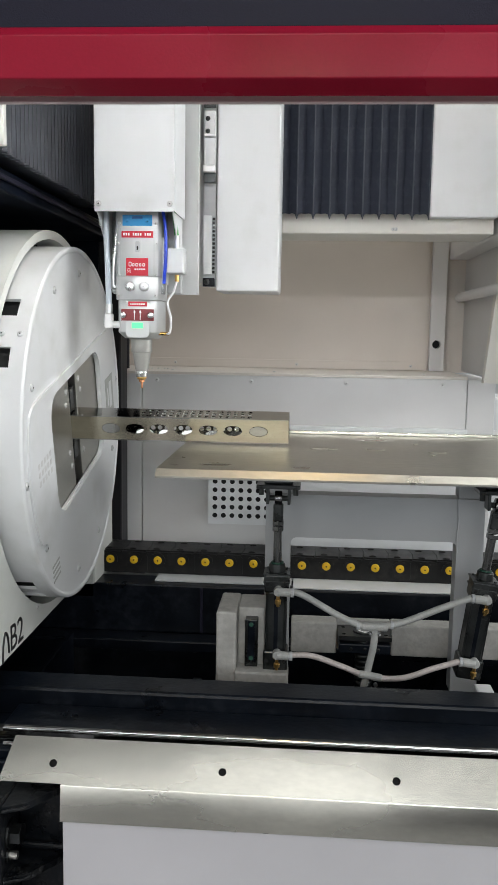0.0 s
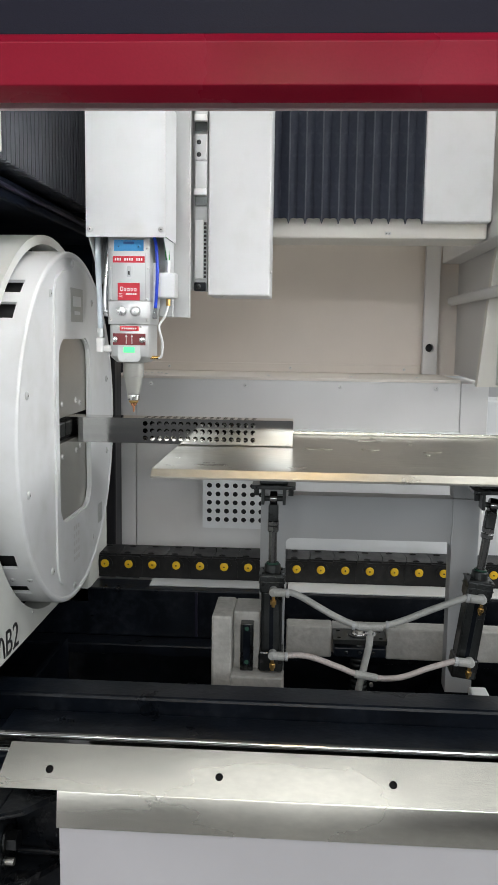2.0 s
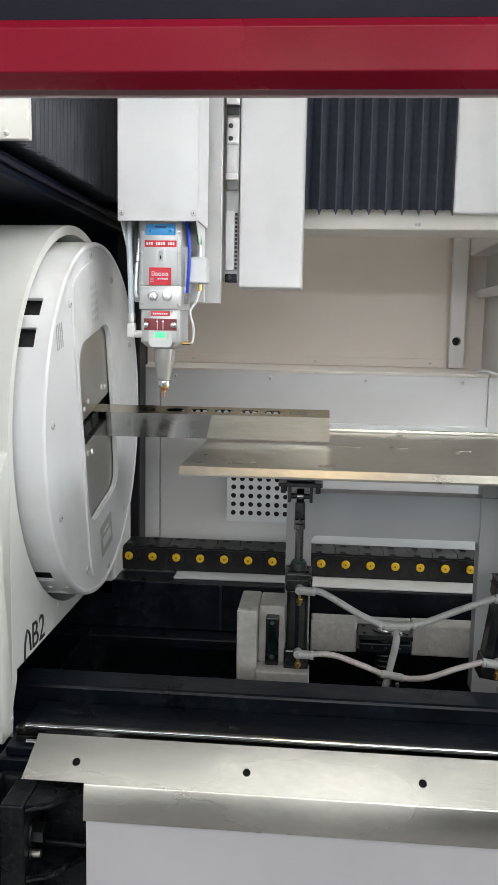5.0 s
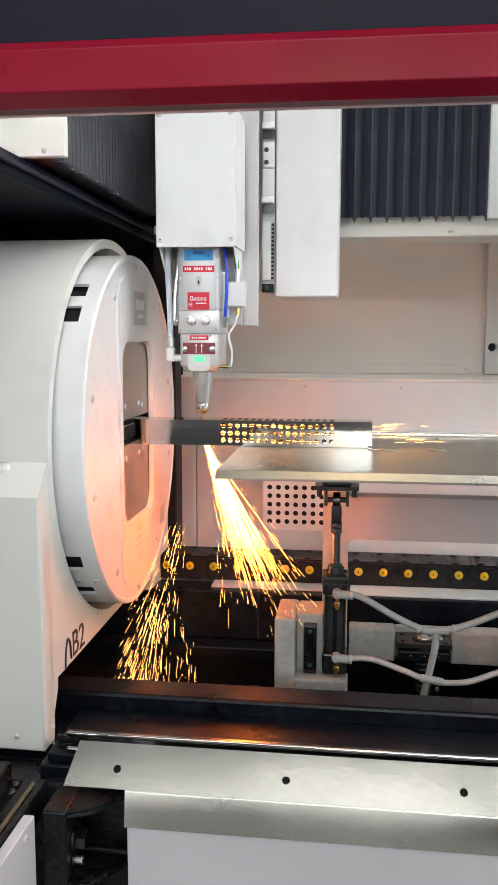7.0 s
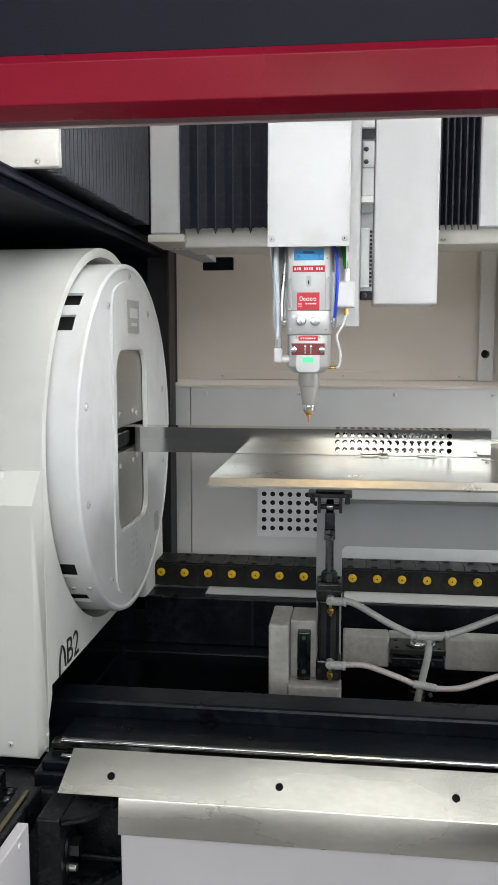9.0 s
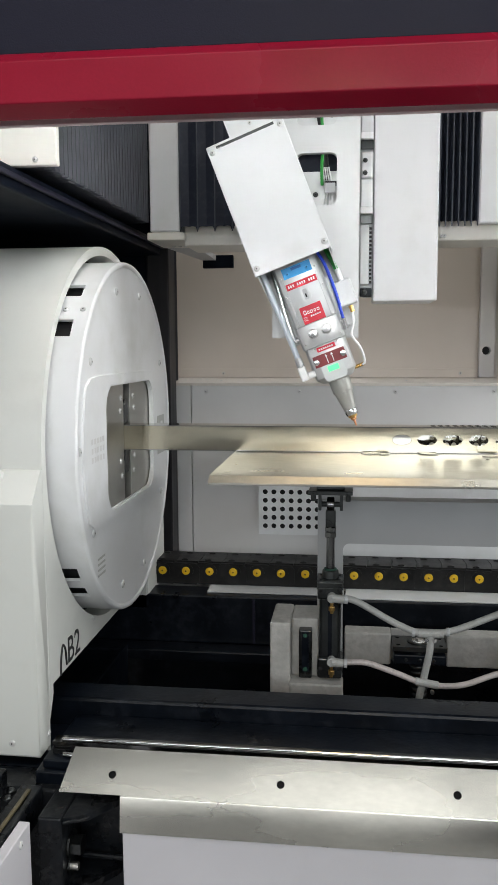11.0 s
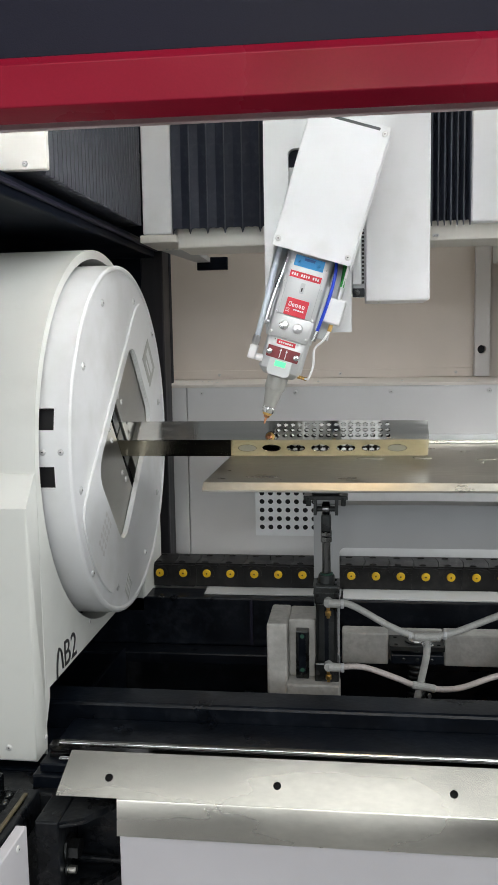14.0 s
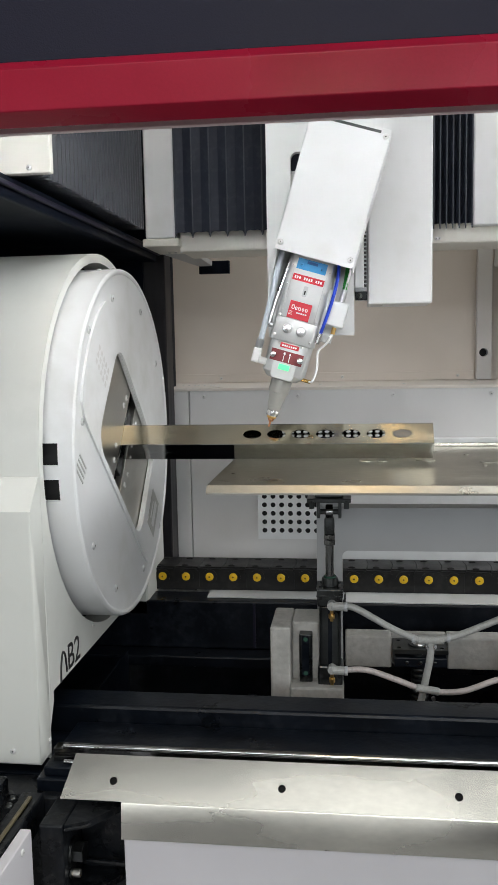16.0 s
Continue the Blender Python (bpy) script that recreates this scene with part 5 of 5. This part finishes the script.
def leaf_pose(k, x0, x1):
    """Leaf k of a row of folds stretched from x0 to x1; front folds at even edges."""
    step = (x1 - x0) / (2 * PLEATS)
    turn = math.degrees(math.acos(min(0.98, step / LEAF)))
    if k % 2 == 0:
        return pose(x0 + step * k, 2.096, 0, 0, 0, turn)
    # the mirrored leaf starts at its own front fold and runs back towards -x
    return pose(x0 + step * (k + 1), 2.096, 0, 0, 0, 180 - turn)


# ---- sparks ----


def spark_bundle(seed, count, length, spread):
    rnd = random.Random(seed)
    bm = bmesh.new()
    for _ in range(count):
        d = rnd.random() ** 0.8 * length
        a, s = rnd.uniform(0, 6.283), spread * math.sqrt(rnd.random()) * (0.25 + d / length)
        p = Vector((s * math.cos(a), 0.6 * s * math.sin(a), -d))
        way = Vector((p.x * 1.3, p.y * 1.3, -length)).normalized()
        ln = 0.006 + 0.050 * rnd.random() ** 2.2
        r = rnd.uniform(0.00020, 0.00042)
        q = p + way * ln
        o = way.orthogonal().normalized()
        u = way.cross(o)
        ring = [bm.verts.new(p.lerp(q, 0.6) + r * (math.cos(b) * o + math.sin(b) * u)) for b in (0, 2.094, 4.189)]
        tail, tip = bm.verts.new(p), bm.verts.new(q)
        for i in range(3):
            bm.faces.new((tail, ring[i], ring[(i + 1) % 3]))
            bm.faces.new((tip, ring[(i + 1) % 3], ring[i]))
    return bm


def spark_shower(begin, end, aims, seed, stray=0, stray_aim=26):
    """Bundles of sparks thrown down from the cut one after another; each waits in the chuck housing and ends in the scrap drawer."""
    rnd = random.Random(seed)
    out = []
    n = int((end - begin) / 0.020)
    for k in range(n):
        t0 = round(30 * (begin + (end - begin) * k / n)) / 30
        aim = np.interp(t0, [a for a, _ in aims], [d for _, d in aims])
        if stray and t0 > stray and k % 2 == 0:
            aim = stray_aim
        slant = aim + rnd.gauss(0, 7.0)
        tilt = rnd.gauss(0, 5)
        ob = part("spark_bundle", spark_bundle(seed * 100 + k, 84, 0.25, 0.060), SPARK)
        tagged(ob, "bundle of glowing orange metal sparks", "sparks", "sparks under the cut", "stuff")
        hx = float(np.interp(t0, [a for a, _ in CX], [d for _, d in CX])) - 0.1155
        rest = pose(-0.90, 1.80, 1.12, tilt, -slant, 0)
        born = pose(hx, 1.795, 1.112, tilt, -slant, 0)
        way = (born.to_3x3() @ Vector((0, 0, -1)))
        far = 0.72 + rnd.uniform(0, 0.06)
        end_at = Matrix.Translation(born.translation + way * far) @ born.to_3x3().to_4x4()
        fall = [(t0 + f / 30, Matrix.Translation(born.translation + way * far * f / 9) @ born.to_3x3().to_4x4()) for f in range(10)]
        deep = end_at.copy()
        deep.translation.z = 0.12
        out.append((ob, [(0, rest), (t0 - 1 / 30, rest), *fall, (t0 + 10 / 30, deep), (16.0, deep)]))
    core = bmesh.new()
    for i in range(150):
        a, w = rnd.gauss(0, 0.085), rnd.gauss(0, 0.07)
        ln, r = rnd.uniform(0.03, 0.32), rnd.uniform(0.0003, 0.0008)
        rod((0.002 * rnd.gauss(0, 1), 0.002 * rnd.gauss(0, 1), 0), (ln * math.sin(a), ln * math.sin(w), -ln), r, 0.0002, 4, core)
    rod((0, 0, 0.030), (0, 0, -0.05), 0.003, 0.0035, 10, core)
    ob = part("spark_jet", core, SPARKCORE)
    tagged(ob, "white-hot jet of molten metal below the tube", "sparks", "sparks under the cut")
    rows = [(0, pose(-0.9, 1.8, 1.1)), (begin - 1 / 30, pose(-0.9, 1.8, 1.1))]
    t = begin
    while t < end - 0.001:
        hx = float(np.interp(t, [a for a, _ in CX], [d for _, d in CX])) - 0.1155
        aim = float(np.interp(t, [a for a, _ in aims], [d for _, d in aims]))
        rows.append((t, pose(hx, 1.795, 1.108, 0, -aim, 0)))
        t += 2 / 30
    rows += [(end + 1 / 30, pose(-0.9, 1.8, 1.1)), (16.0, pose(-0.9, 1.8, 1.1))]
    out.append((ob, rows))
    # the spray that runs along the inside of the tube and out of its end
    spray = bmesh.new()
    for i in range(120):
        x = 0.42 * rnd.random() ** 2.0
        ln = rnd.uniform(0.008, 0.05)
        y, z = rnd.uniform(-0.019, 0.019), rnd.uniform(-0.021, 0.019)
        rod((x, y, z), (x + ln, y * 1.02 + 0.001 * rnd.gauss(0, 1), z + 0.001 * rnd.gauss(0, 1)), rnd.uniform(0.0002, 0.00045), 0.0002, 4, spray)
    ob = part("spark_spray", spray, SPARK)
    tagged(ob, "glowing orange sparks flying through the tube", "sparks", "sparks under the cut", "stuff")
    inside = [(t, pose(m.translation.x + 0.02, 1.80, 1.13)) if begin <= t <= end else (t, pose(-1.24, 1.80, 1.13)) for t, m in rows]
    out.append((ob, inside))
    return out


# ---- how things move: seconds against metres and degrees ----
CX = [(0, -0.229), (0.5, -0.231), (0.8, -0.236), (1.0, -0.254), (1.25, -0.240), (1.5, -0.222), (2.0, -0.235), (2.5, -0.232), (3.0, -0.232), (3.5, -0.230), (5.0, -0.228), (5.5, -0.226), (6.0, -0.226), (6.25, -0.240), (6.5, -0.258), (6.75, -0.240), (7.0, -0.221), (7.25, -0.216), (7.5, -0.199), (8.0, -0.054), (8.2, -0.004), (8.5, 0.0), (16.0, 0.0)]
CZ = [(0, 0.036), (0.2, 0.034), (0.5, -0.008), (0.7, -0.013), (1.5, -0.013), (1.7, -0.012), (2.0, -0.001), (2.3, 0.030), (2.5, 0.036), (3.0, 0.037), (3.2, 0.031), (3.6, -0.012), (4.8, -0.012), (5.2, 0.034), (5.5, 0.034), (5.7, 0.030), (6.0, -0.015), (7.0, -0.014), (7.5, -0.005), (8.5, -0.005), (9.0, 0.0), (9.2, 0.036), (9.6, 0.040), (10.3, 0.030), (11.3, -0.065), (11.5, -0.082), (12.0, -0.080), (12.5, -0.040), (13.0, -0.014), (13.5, -0.006), (14.0, -0.017), (14.5, -0.047), (15.0, -0.084), (15.5, -0.045), (16.0, -0.017)]
TILT = [(0, 0), (9.8, 0), (10.3, -6), (11.3, -33), (11.5, -40), (12.0, -39.5), (12.5, -26.3), (13.0, -12.3), (13.5, 2.4), (14.0, 17.2), (14.5, 31.4), (15.0, 43.5), (15.5, 30.8), (16.0, 16.6)]
TUBE = [(0, -0.055), (0.5, -0.058), (0.8, -0.045), (1.0, -0.029), (1.2, -0.058), (1.5, -0.057), (2.0, -0.037), (2.4, -0.012), (2.5, -0.014), (3.2, -0.018), (4.0, -0.020), (5.3, -0.020), (5.5, -0.018), (6.0, -0.017), (6.5, -0.004), (7.0, -0.006), (7.5, 0.008), (8.0, 0.090), (8.5, 0.175), (8.9, 0.233), (9.2, 0.233), (11.0, 0.417), (12.0, 0.417), (12.5, 0.353), (13.0, 0.279), (13.5, 0.203), (14.0, 0.126), (14.5, 0.055), (15.0, 0.003), (15.5, 0.059), (16.0, 0.130)]
TURN = [(0, -76), (0.1, -55), (0.2, -29), (0.3, -5.5), (0.4, 0), (2.3, 0), (2.4, -4), (2.5, -13), (2.6, -40), (2.7, -65), (2.8, -90), (2.9, -112), (3.0, -135), (3.1, -160), (3.2, -178), (3.3, -180), (4.9, -180), (5.1, -142), (5.3, -91), (5.4, -67), (5.5, -42.4), (5.6, -15), (5.7, 0), (9.0, 0), (9.1, -4), (9.2, -17.5), (9.4, -58), (9.6, -84), (9.8, -90), (11.3, -90.5), (11.5, -89.7), (11.7, -84.5), (12.0, -73.8), (12.3, -58.3), (12.5, -52.7), (12.75, -48.5), (13.0, -46.7), (13.5, -46.5), (14.0, -48), (14.25, -51.5), (14.5, -57.5), (14.8, -71), (15.0, -92), (15.2, -110.9), (15.35, -119), (15.5, -123.8), (15.75, -129), (16.0, -132.3)]
LIFT = [(0, -0.0085), (0.3, -0.006), (0.5, -0.001), (2.3, -0.001), (2.5, -0.0085), (3.3, -0.0085), (5.5, -0.0085), (5.9, 0), (9.0, 0), (9.2, -0.006), (9.4, -0.0085), (9.8, 0), (11.6, 0), (11.9, -0.0085), (14.7, -0.0085), (15.0, 0), (15.2, -0.0085), (16.0, -0.0085)]


def value(rows, t):
    return float(np.interp(t, [a for a, _ in rows], [b for _, b in rows]))


def times(*lists):
    return sorted({t for rows in lists for t, _ in rows})


def motions():
    walk(carr, [(t, pose(x, 0, 0)) for t, x in CX])
    walk(slide, [(t, pose(value(CX, t), 0, value(CZ, t))) for t in times(CX, CZ)])
    walk(head, [(t, pose(-0.1155 + value(CX, t), 1.80, 1.425 + value(CZ, t), 0, value(TILT, t), 0)) for t in times(CX, CZ, TILT)])
    walk(conduit, [(t, pose(0.007, -0.012, 0.372, 0, -13.6 - 0.87 * a, 0)) for t, a in TILT])
    walk(chuck, [(t, pose(-0.48, 1.80, 1.13, a)) for t, a in TURN])
    walk(tube, [(t, pose(value(TUBE, t), 1.80, 1.13, value(TURN, t))) for t in times(TUBE, TURN)])
    walk(table, [(t, pose(0, 0, z)) for t, z in LIFT])
    for ob, x, y, a, w in SCRAPS:
        walk(ob, [(t, pose(x, y, 1.1045 + z + 0.010 * math.sin(radians(w)), w, 0, a)) for t, z in LIFT])
    # the last oval drops into the tube once it is cut through
    walk(slug, [(0, pose(0, 0, 0)), (14.85, pose(0, 0, 0)), (14.95, pose(-0.004, 0.004, 0.010)), (15.1, pose(-0.05, 0.004, 0.045)), (16.0, pose(-0.12, 0.004, 0.045))])
    for leaves, lx, rx in ((left_bellows, lambda c: -0.432, lambda c: -0.025 + c), (right_bellows, lambda c: 0.100 + c, lambda c: 0.240)):
        for k, ob in enumerate(leaves):
            walk(ob, [(t, leaf_pose(k, lx(x), rx(x))) for t, x in CX])
    showers = spark_shower(0.7, 1.7, [(0.72, -8), (0.8, 0), (0.9, 12), (1.0, 16), (1.2, 20), (1.25, 5), (1.35, 0), (1.5, -10), (1.68, -13)], 1, 1.50)
    showers += spark_shower(3.7, 4.7, [(3.75, -8), (4.1, 10), (4.4, -10), (4.65, 6)], 2)
    showers += spark_shower(6.1, 7.1, [(6.12, 0), (6.25, 4), (6.35, 12), (6.5, 19), (6.6, 22), (6.66, 4), (6.8, -3), (6.9, -9), (6.96, -12), (6.97, 24), (7.1, 27)], 3, 6.90)
    for ob, rows in showers:
        walk(ob, rows)


motions()
